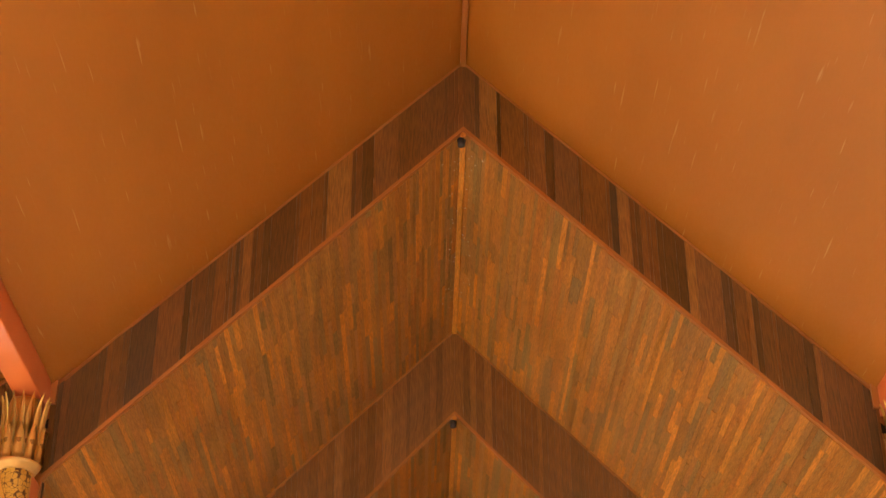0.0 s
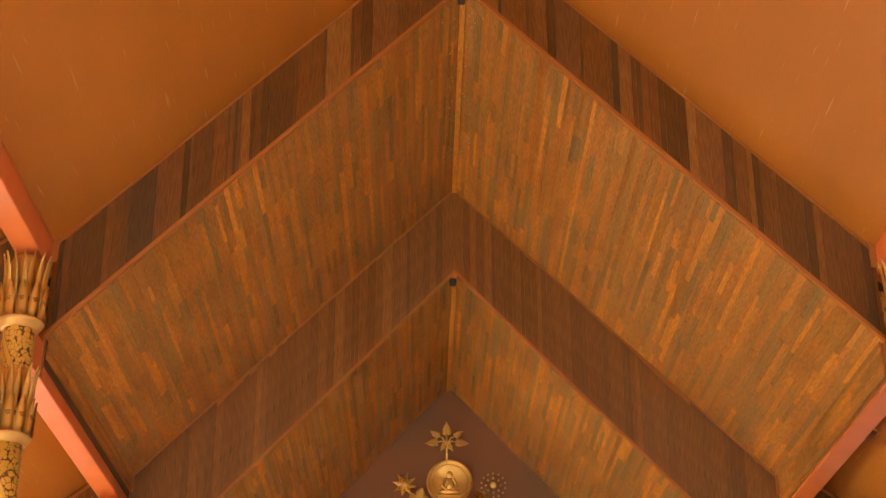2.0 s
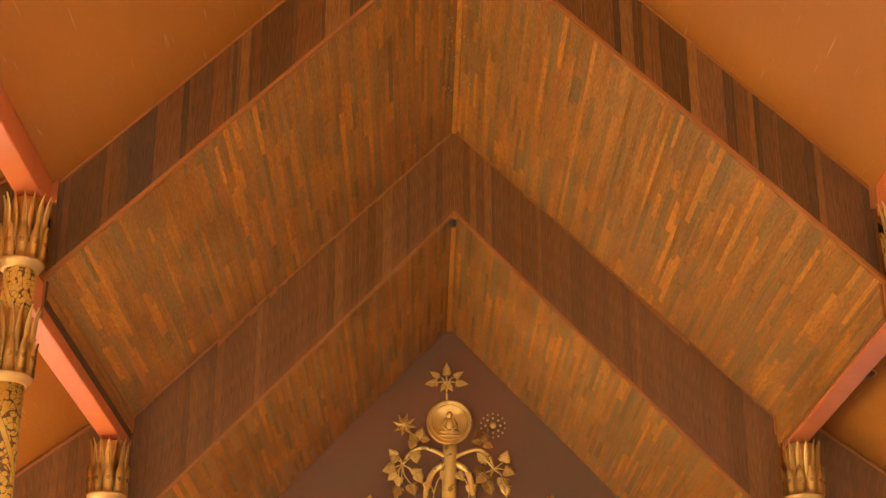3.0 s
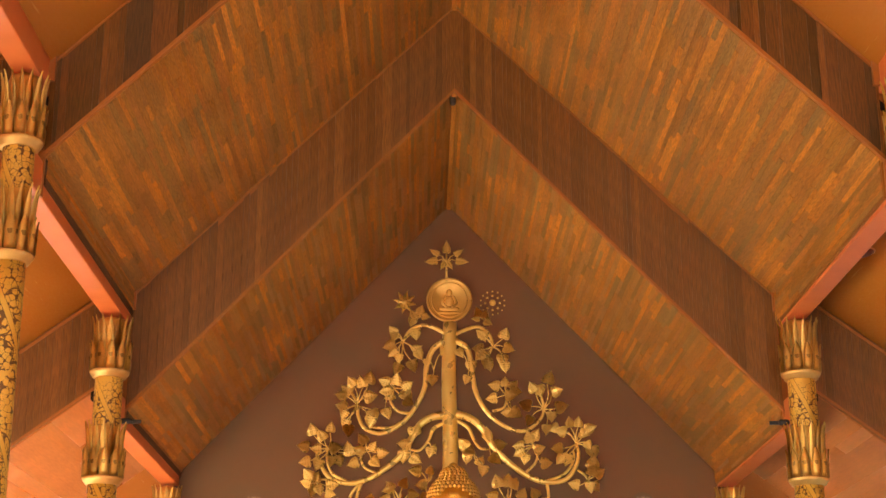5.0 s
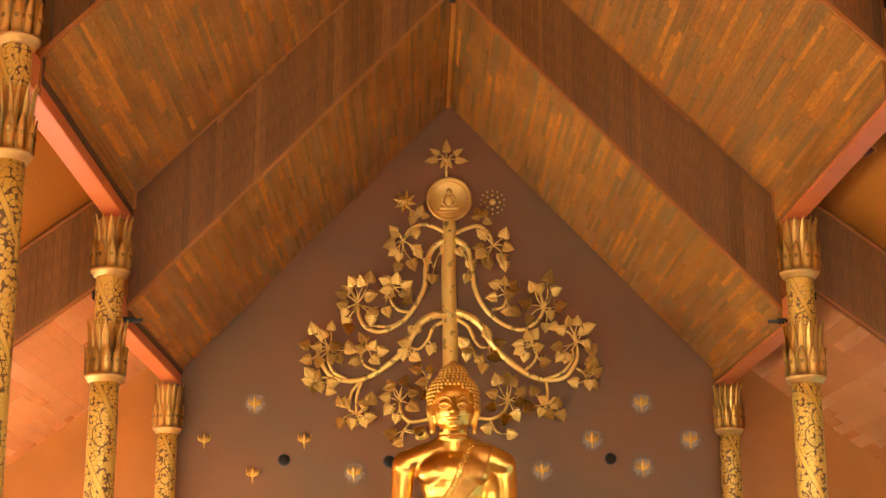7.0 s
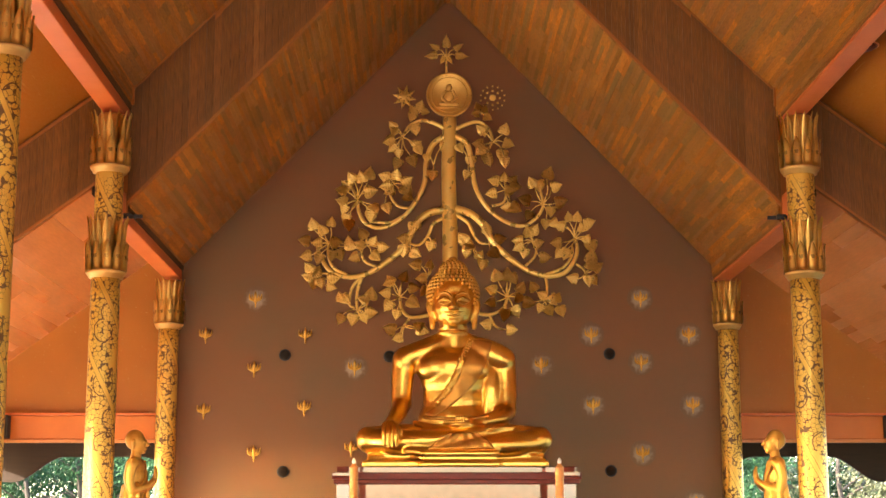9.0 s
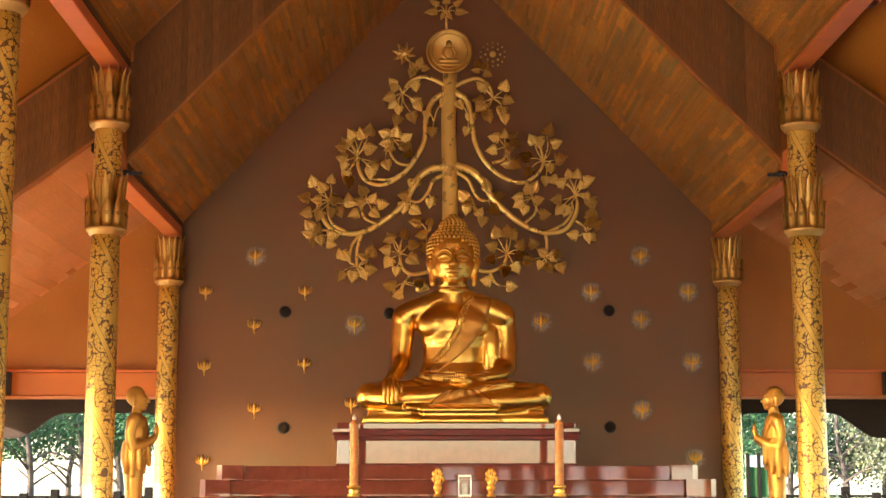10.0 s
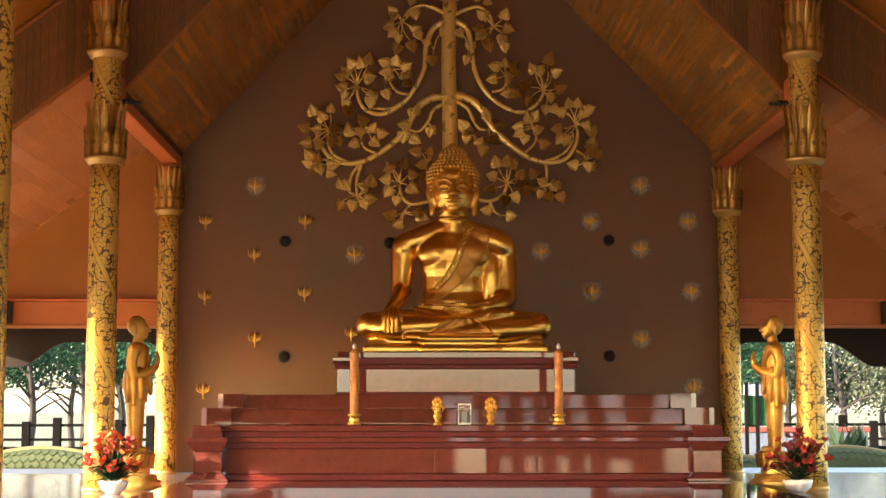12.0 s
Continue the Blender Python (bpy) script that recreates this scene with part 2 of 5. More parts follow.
def glow_patch():
    """Pale glow painted as colour, fading from its middle into the wall's brown."""
    m = bpy.data.materials.new("painted_pale_glow")
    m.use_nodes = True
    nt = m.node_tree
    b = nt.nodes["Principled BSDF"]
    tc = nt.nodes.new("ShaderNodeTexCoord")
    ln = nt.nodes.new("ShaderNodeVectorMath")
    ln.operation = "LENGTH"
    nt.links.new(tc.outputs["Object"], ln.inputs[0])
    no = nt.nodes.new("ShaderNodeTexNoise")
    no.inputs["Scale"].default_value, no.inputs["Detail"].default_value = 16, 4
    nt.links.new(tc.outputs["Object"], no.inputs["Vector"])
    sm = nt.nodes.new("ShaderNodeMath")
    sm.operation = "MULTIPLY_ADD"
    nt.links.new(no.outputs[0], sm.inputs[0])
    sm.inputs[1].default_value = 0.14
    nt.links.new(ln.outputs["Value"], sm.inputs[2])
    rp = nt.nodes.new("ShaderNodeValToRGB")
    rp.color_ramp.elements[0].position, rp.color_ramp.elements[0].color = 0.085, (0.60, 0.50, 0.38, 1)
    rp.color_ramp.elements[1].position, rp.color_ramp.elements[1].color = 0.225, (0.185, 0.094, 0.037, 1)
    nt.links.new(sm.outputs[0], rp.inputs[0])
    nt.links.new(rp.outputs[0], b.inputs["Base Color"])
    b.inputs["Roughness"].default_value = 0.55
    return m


HALO = glow_patch()
WEB = material("dusty_lamp_metal", (0.06, 0.05, 0.045), (0.10, 0.08, 0.06), rough=0.5, metal=0.6)
GLASS = bpy.data.materials.new("clear_glass")
GLASS.use_nodes = True
GLASS.node_tree.nodes["Principled BSDF"].inputs["Transmission Weight"].default_value = 1.0
GLASS.node_tree.nodes["Principled BSDF"].inputs["Roughness"].default_value = 0.03
GLASS.node_tree.nodes["Principled BSDF"].inputs["Base Color"].default_value = (0.95, 0.97, 0.96, 1)


# ---------- mesh helpers ----------
def mesh_of(bm, name, mat, smooth=False):
    me = bpy.data.meshes.new(name)
    bmesh.ops.recalc_face_normals(bm, faces=bm.faces[:])
    bm.to_mesh(me)
    bm.free()
    me.materials.append(mat)
    if smooth:
        for f in me.polygons:
            f.use_smooth = True
    return me


def part(name, bm, mat, parent=None, label="", smooth=False, at=None):
    ob = new(name, mesh_of(bm, name, mat, smooth))
    if parent is not None:
        ob.parent = parent
    if at is not None:
        ob.location = at
    if label:
        ob["label"] = label
    return ob


def share(name, me, parent, m):
    ob = new(name, me)
    ob.parent = parent
    ob.matrix_basis = m
    return ob


def thing(name, label, category, at=(0, 0, 0), group="", kind=""):
    e = new(name)
    e.location = at
    return tagged(e, label, category, group, kind)


def box(bm, x0, x1, y0, y1, z0, z1, bevel=0.0):
    r = bmesh.ops.create_cube(bm, size=1, matrix=Matrix.Translation(((x0 + x1) / 2, (y0 + y1) / 2, (z0 + z1) / 2)) @ Matrix.Diagonal((abs(x1 - x0), abs(y1 - y0), abs(z1 - z0), 1)))
    if bevel:
        edges = {e for v in r["verts"] for e in v.link_edges}
        bmesh.ops.bevel(bm, geom=list(edges), offset=bevel, segments=2, affect="EDGES", profile=0.5)
    return bm


def boxed(*a, **k):
    return box(bmesh.new(), *a, **k)


def lathe(bm, profile, seg=24, m=None):
    """Solid of revolution; profile: (radius, z) from bottom to top."""
    m = m or Matrix()
    rings = []
    for r, z in profile:
        rings.append([bm.verts.new(m @ Vector((r * math.cos(2 * math.pi * i / seg), r * math.sin(2 * math.pi * i / seg), z))) for i in range(seg)])
    for a, b in zip(rings, rings[1:]):
        for i in range(seg):
            bm.faces.new((a[i], a[(i + 1) % seg], b[(i + 1) % seg], b[i]))
    bm.faces.new(rings[0][::-1])
    bm.faces.new(rings[-1])
    return bm


def smooth_path(pts, steps=6):
    """Catmull-Rom through the points."""
    v = [Vector(p) for p in pts]
    v = [2 * v[0] - v[1]] + v + [2 * v[-1] - v[-2]]
    out = []
    for i in range(1, len(v) - 2):
        for k in range(steps):
            t = k / steps
            a, b, c, d = v[i - 1], v[i], v[i + 1], v[i + 2]
            out.append(0.5 * (2 * b + (c - a) * t + (2 * a - 5 * b + 4 * c - d) * t * t + (3 * b - a - 3 * c + d) * t ** 3))
    return out + [v[-2]]


def tube(bm, pts, r0, r1, seg=8):
    """Tapered round tube along the points, closed at its ends."""
    pts = [Vector(p) for p in pts]
    rings = []
    side = None
    for i, p in enumerate(pts):
        d = (pts[min(i + 1, len(pts) - 1)] - pts[max(i - 1, 0)]).normalized()
        if side is None:
            side = d.orthogonal().normalized()
        side = (side - d * side.dot(d)).normalized()
        up = d.cross(side)
        r = r0 + (r1 - r0) * i / max(1, len(pts) - 1)
        rings.append([bm.verts.new(p + r * (math.cos(2 * math.pi * k / seg) * side + math.sin(2 * math.pi * k / seg) * up)) for k in range(seg)])
    for a, b in zip(rings, rings[1:]):
        for k in range(seg):
            bm.faces.new((a[k], a[(k + 1) % seg], b[(k + 1) % seg], b[k]))
    bm.faces.new(rings[0][::-1])
    bm.faces.new(rings[-1])
    return bm


def prism(bm, outline, y0, y1):
    """Outline of (x, z), drawn out from y0 to y1."""
    a = [bm.verts.new((x, y0, z)) for x, z in outline]
    b = [bm.verts.new((x, y1, z)) for x, z in outline]
    n = len(a)
    bm.faces.new(a)
    bm.faces.new(b[::-1])
    for i in range(n):
        bm.faces.new((a[i], b[i], b[(i + 1) % n], a[(i + 1) % n]))
    return bm


# ---------- the pavilion's plan ----------
# The outer roof runs forward unseen to -4.0, added to dim the hall.
BAY = [-4.0, 13.2, 17.78, 22.1]            # front edge of the outer roof, two stepped gables, back wall
RIDGE = [10.79, 9.91, 8.72]               # ridge height of the three stepped ceilings
EAVE = [6.97, 6.04, 4.63]                 # height at the inner edge of the eaves beam
HALF = 3.88                               # half width of the nave ceilings
BEAM = [6.70, 5.65, 4.42]                 # underside of the three pairs of eaves beams
AISLE = [7.02, 5.94, 4.775]                # aisle ceiling height at x = 4.4
AISLE_FALL, AISLE_OUT = 0.745, 7.6
COLUMN_Y = [12.85, 17.3, 21.9]


def nave_z(level, x):
    return RIDGE[level] + (EAVE[level] - RIDGE[level]) * abs(x) / HALF


def aisle_z(level, x):
    return AISLE[level] - AISLE_FALL * (abs(x) - 4.4)


# ground and floor
g = new("ground", mesh_of(boxed(-400, 400, -400, 600, -1.0, -0.36), "ground", SOIL))
tagged(g, "dry sandy garden ground with patches of grass", "ground", kind="structure")
bm = boxed(-10.5, 7.7, 9, 29.5, -0.6, -0.33)
# unseen right and front stretches, added to bounce sun up into the hall
box(bm, -7.7, 24, -5.998, 8.998, -0.6, -0.331)
box(bm, -24, 24, -60, -6, -0.6, -0.332)
f = new("pavement", mesh_of(bm, "pavement", PAVING))
tagged(f, "pale sunlit paving round the pavilion, extended out of view to bounce light inside", "pavement", kind="structure")
floor_ob = new("floor", mesh_of(boxed(-7.4, 7.4, -4.5, 24.0, -0.33, -0.012), "floor", STONE))
tagged(floor_ob, "polished reddish granite floor of the pavilion", "floor", kind="structure")

# nave ceilings: plain painted one in front, teak strips on the two behind
def strip_run(bm, start, end, y0, y1, seed):
    """Short staggered strips along the hall, side by side from start to end in (x, z), proud of the board behind them."""
    rng = random.Random(seed)
    sx, sz = start
    length = math.hypot(end[0] - sx, end[1] - sz)
    side = 1 if end[0] > 0 else -1
    down = Vector(((end[0] - sx) / length, 0, (end[1] - sz) / length))
    inward = Vector((side * down.z, 0, -side * down.x))
    base = Vector((sx, 0, sz))
    s = 0.0
    while s < length - 0.02:
        w = min(rng.choice((0.045, 0.055, 0.065)), length - s)
        y = y0 - rng.random() * 0.6
        while y < y1:
            ln = rng.uniform(0.35, 1.6)
            a, b = max(y, y0), min(y + ln, y1)
            if b - a > 0.02:
                lift = 0.006 + rng.random() * 0.004
                q = []
                for ss in (s + 0.0006, s + w - 0.0006):
                    for yy in (a + 0.0008, b - 0.0008):
                        for h in (0.0, lift):
                            q.append(bm.verts.new(base + down * ss + inward * h + Vector((0, yy, 0))))
                for idx in ((0, 2, 3, 1), (4, 5, 7, 6), (0, 1, 5, 4), (2, 6, 7, 3), (1, 3, 7, 5)):
                    bm.faces.new([q[i] for i in idx])
            y += ln
        s += w


for level in range(3):
    y0, y1 = BAY[level], BAY[level + 1]
    for side in (-1, 1):
        bm = bmesh.new()
        t = 0.12
        prism(bm, [(0, RIDGE[level]), (side * HALF, EAVE[level]), (side * (HALF + 0.05), EAVE[level] + t), (0, RIDGE[level] + t * 1.5)], y0, y1)
        ob = new("ceiling", mesh_of(bm, "ceiling", ORANGE if level == 0 else TRIM))
        tagged(ob, "plain orange painted sloping ceiling" if level == 0 else "orange backing boards of the sloping strip ceiling", "ceiling", kind="structure")
        if level:
            bm = bmesh.new()
            strip_run(bm, (0.0, RIDGE[level]), (side * HALF, EAVE[level]), y0 + 0.03, y1 - 0.03, 10 * level + side)
            strip_run(bm, (side * 3.858, EAVE[level] + 0.02), (side * 3.864, BEAM[level] + (0.05 if side > 0 else 0.2)), y0 + 0.06, y1 - 0.03, 40 * level + side)
            ob = new("ceiling", mesh_of(bm, "ceiling", STRIPS))
            tagged(ob, "sloping ceiling of short staggered brown teak strips", "ceiling", kind="structure")
        # aisle ceiling
        bm = bmesh.new()
        prism(bm, [(side * 4.12, aisle_z(level, 4.12)), (side * AISLE_OUT, aisle_z(level, AISLE_OUT)), (side * AISLE_OUT, aisle_z(level, AISLE_OUT) + 0.1), (side * 4.12, aisle_z(level, 4.12) + 0.1)], y0, y1 + (0.32 if level == 2 else 0.0))
        ob = new("ceiling", mesh_of(bm, "ceiling", ORANGE))
        tagged(ob, "glossy salmon-orange sloping aisle ceiling" if level == 2 else "orange painted sloping aisle ceiling", "ceiling", kind="structure")
        if level == 2:
            rr = random.Random(30 + side)
            bm = bmesh.new()
            x = 4.14
            while x < AISLE_OUT - 0.05:
                w = min(rr.choice((0.1, 0.13, 0.16)), AISLE_OUT - x)
                y = y0 + 0.06
                while y < y1 + 0.3:
                    ye = min(y + rr.uniform(1.2, 2.6), y1 + 0.32)
                    d = rr.uniform(0.0095, 0.0105)
                    za, zb = aisle_z(2, x + 0.0004), aisle_z(2, x + w - 0.0004)
                    prism(bm, [(side * (x + 0.0004), za - d), (side * (x + w - 0.0004), zb - d), (side * (x + w - 0.0004), zb), (side * (x + 0.0004), za)], y + 0.0004, ye - 0.0004)
                    y = ye
                x += w
            tagged(new("ceiling", mesh_of(bm, "ceiling", SALMON)), "glossy salmon-painted boards under the aisle roof", "ceiling", kind="structure")
        # filling between eaves beam and aisle ceiling
        bm = boxed(side * 4.13, side * 4.2, y0, y1, BEAM[level] + 0.2, aisle_z(level, 4.2) + 0.25 if aisle_z(level, 4.2) + 0.25 > BEAM[level] + 0.3 else BEAM[level] + 0.5)
        tagged(new("wall_filling", mesh_of(bm, "wall_filling", TRIM)), "narrow orange filling above the eaves beam", "wall", kind="structure")

# roof covers over the ceilings
for level in range(3):
    bm = bmesh.new()
    for side in (-1, 1):
        prism(bm, [(0, RIDGE[level] + 0.25), (side * 4.3, EAVE[level] + 0.12), (side * 4.3, EAVE[level] + 0.2), (0, RIDGE[level] + 0.4)], BAY[level] - 0.02, BAY[level + 1] + 0.02)
    tagged(new("roof", mesh_of(bm, "roof", DARK)), "dark roof covering above the stepped ceilings", "roof", kind="structure")


# stepped gables: boards upright, trims along both edges
def board_mesh(width, rise, slope, mat):
    bm = bmesh.new()
    prism(bm, [(0.001, 0.003), (width - 0.001, 0.003 - slope * width), (width - 0.001, rise - slope * width), (0.001, rise)], -0.022, 0.0)
    return mesh_of(bm, "board", mat)


def gable(level, y):
    lower, upper = level, level - 1
    e = thing(f"wall_gable_{level}", "stepped gable faced with upright dark-stained boards", "wall", (0, y, 0), kind="structure")
    bm = bmesh.new()
    for side in (-1, 1):
        prism(bm, [(0, RIDGE[lower] + 0.01), (side * HALF, EAVE[lower] + 0.01), (side * HALF, EAVE[upper]), (0, RIDGE[upper])], 0.0, 0.05)
        prism(bm, [(side * 4.12, aisle_z(lower, 4.12)), (side * AISLE_OUT, aisle_z(lower, AISLE_OUT)), (side * AISLE_OUT, aisle_z(upper, AISLE_OUT)), (side * 4.12, aisle_z(upper, 4.12))], 0.0, 0.05)
        prism(bm, [(side * HALF, BEAM[lower]), (side * 4.12, BEAM[lower]), (side * 4.12, aisle_z(upper, 4.12)), (side * HALF, EAVE[upper])], 0.0, 0.05)
    part("backing", bm, TRIM, e)
    rng = random.Random(level)
    for side in (-1, 1):
        slope = (RIDGE[lower] - EAVE[lower]) / HALF
        shared = {}
        x = 0.0
        while x < HALF - 0.02:
            w = min(rng.choice((0.035, 0.04, 0.05, 0.06, 0.07, 0.09, 0.12, 0.24) if level == 1 else (0.05, 0.07, 0.09, 0.11)), HALF - x)
            rise = (RIDGE[upper] - RIDGE[lower]) + ((EAVE[upper] - RIDGE[upper]) - (EAVE[lower] - RIDGE[lower])) * (x / HALF)
            key = (round(w, 3), round(rise, 1))
            if key not in shared:
                shared[key] = board_mesh(w, rise - 0.02, slope, BOARDS if level == 1 else BOARDS_EVEN)
            share("board", shared[key], e, Matrix.Translation((side * x, -0.004, nave_z(lower, x) + 0.01)) @ Matrix.Diagonal((side, 1, 1, 1)))
            x += w
        x = 4.14
        rise = AISLE[upper] - AISLE[lower]
        shared = {}
        while x < 6.6:
            w = rng.choice((0.06, 0.08, 0.1))
            if w not in shared:
                shared[w] = board_mesh(w, rise - 0.02, AISLE_FALL, BOARDS_EVEN)
            share("board", shared[w], e, Matrix.Translation((side * x, -0.004, aisle_z(lower, x) + 0.01)) @ Matrix.Diagonal((side, 1, 1, 1)))
            x += w
        for name, z0, z1, h, d in (("lower_trim", RIDGE[lower], EAVE[lower], 0.05, 0.045), ("upper_trim", RIDGE[upper] - 0.02, EAVE[upper] - 0.02, 0.03, 0.04)):
            bm = bmesh.new()
            prism(bm, [(0, z0 - 0.02), (side * HALF, z1 - 0.02), (side * HALF, z1 + h - 0.02), (0, z0 + h - 0.02)], -d, -0.03)
            part(name, bm, TRIM if level == 1 or (name == "lower_trim" and side == 1) else STRIPS, e)
        for z in (aisle_z(lower, 4.14), aisle_z(upper, 4.14) - 0.06):
            bm = bmesh.new()
            prism(bm, [(side * 4.14, z - 0.02), (side * AISLE_OUT, z - 0.02 - AISLE_FALL * (AISLE_OUT - 4.14)), (side * AISLE_OUT, z + 0.02 - AISLE_FALL * (AISLE_OUT - 4.14)), (side * 4.14, z + 0.02)], -0.05, -0.03)
            part("aisle_trim", bm, TRIM, e)
        # small block added to stop sky showing through the corner gap
        part("leak_block", boxed(side * 3.83, side * 3.9, -0.07, -0.001, EAVE[upper] - 0.2, EAVE[upper] + 0.12), TRIM, e)
        for x0 in (4.17,):
            part("post_trim", boxed(side * x0, side * (x0 + 0.025), -0.06, -0.028, BEAM[lower], BEAM[upper], 0.006), RED, e)
    return e


gable(1, BAY[1])
gable(2, BAY[2])

# unseen front gable and parapet, added to limit daylight in the hall
bm = bmesh.new()
prism(bm, [(-HALF, 5.2), (HALF, 5.2), (HALF, EAVE[0]), (0, RIDGE[0]), (-HALF, EAVE[0])], BAY[0] - 0.2, BAY[0])
for side in (-1, 1):
    prism(bm, [(side * (HALF + 0.003), 2.4), (side * AISLE_OUT, 2.4), (side * AISLE_OUT, aisle_z(0, AISLE_OUT) + 0.1), (side * (HALF + 0.003), aisle_z(0, HALF) + 0.1)], BAY[0] - 0.2, BAY[0])
# gapped parapet, rail and piers added so the granite mirrors dark and bright patches
for x0, x1, z1 in ((-7.6, 0.3, 1.15), (1.1, 1.62, 0.638), (1.8, 2.22, 0.638), (2.42, 2.85, 0.638), (3.1, 3.55, 0.638), (3.9, 4.4, 0.638), (4.95, 5.9, 0.638)):
    box(bm, x0, x1, BAY[0] - 0.19, BAY[0] - 0.01, -0.011, z1)
box(bm, 1.1, 5.9, BAY[0] - 0.188, BAY[0] - 0.012, 0.64, 1.148)
for x in (-4.2, 4.2):
    box(bm, x - 0.22, x + 0.22, BAY[0] - 0.197, BAY[0] - 0.003, 1.203, 2.397)
tagged(new("wall_unseen_front", mesh_of(bm, "wall_unseen_front", ORANGE)), "unseen orange front wall added to cut daylight and shape altar reflections", "wall", kind="structure")
# unseen side walls, added to shut the hall down to the long beams
for side in (-1, 1):
    bm = boxed(side * AISLE_OUT, side * (AISLE_OUT + 0.1), BAY[0], BAY[1], 2.42, aisle_z(0, AISLE_OUT) + 0.1)
    box(bm, side * AISLE_OUT, side * (AISLE_OUT + 0.1), BAY[1] + 0.003, BAY[2], 2.42, aisle_z(1, AISLE_OUT) + 0.1)
    tagged(new("wall_unseen_side", mesh_of(bm, "wall_unseen_side", ORANGE)), "unseen plain orange wall added above the open side", "wall", kind="structure")

# ridge battens
for level in (0, 1, 2):
    bm = boxed(-0.03, 0.03, BAY[level], BAY[level + 1], RIDGE[level] - 0.07, RIDGE[level] - 0.01, 0.008)
    tagged(new("trim", mesh_of(bm, "trim", TRIM if level == 0 else STRIPS)), "slim wooden batten along the ridge", "trim", kind="structure")

# eaves beams
for level in range(3):
    y0, y1 = (BAY[level] if level == 0 else COLUMN_Y[level - 1]), COLUMN_Y[level]
    for side in (-1, 1):
        bm = boxed(side * 3.89, side * 4.13, y0, BAY[level + 1] - 0.002, BEAM[level], BEAM[level] + 0.34, 0.012)
        tagged(new("eaves_beam", mesh_of(bm, "eaves_beam", RED)), "orange-red painted beam between two gilded columns", "beam", group="eaves beams")
        # behind the front bay the strip is dark brown left, teak right
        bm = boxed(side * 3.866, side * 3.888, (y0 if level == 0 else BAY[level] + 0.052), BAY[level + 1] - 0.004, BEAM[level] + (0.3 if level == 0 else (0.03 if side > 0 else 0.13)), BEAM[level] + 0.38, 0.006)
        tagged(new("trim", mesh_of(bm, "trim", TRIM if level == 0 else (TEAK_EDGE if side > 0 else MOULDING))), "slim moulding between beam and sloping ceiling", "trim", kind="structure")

# back wall behind the altar
WALL_Y = BAY[3]
bm = bmesh.new()
prism(bm, [(-HALF - 0.1, 0.0), (HALF + 0.1, 0.0), (HALF + 0.1, EAVE[2] + 0.06), (0, RIDGE[2] + 0.1), (-HALF - 0.1, EAVE[2] + 0.06)], WALL_Y, WALL_Y + 0.25)
tagged(new("wall_altar", mesh_of(bm, "wall_altar", WALL)), "matt brown gabled wall behind the altar", "wall", kind="structure")
for side in (-1, 1):
    bm = bmesh.new()
    prism(bm, [(0, RIDGE[2] - 0.035), (side * HALF, EAVE[2] - 0.035), (side * HALF, EAVE[2] + 0.01), (0, RIDGE[2] + 0.01)], WALL_Y - 0.03, WALL_Y)
    tagged(new("trim", mesh_of(bm, "trim", WALL)), "thin brown trim along the gable edge", "trim", kind="structure")

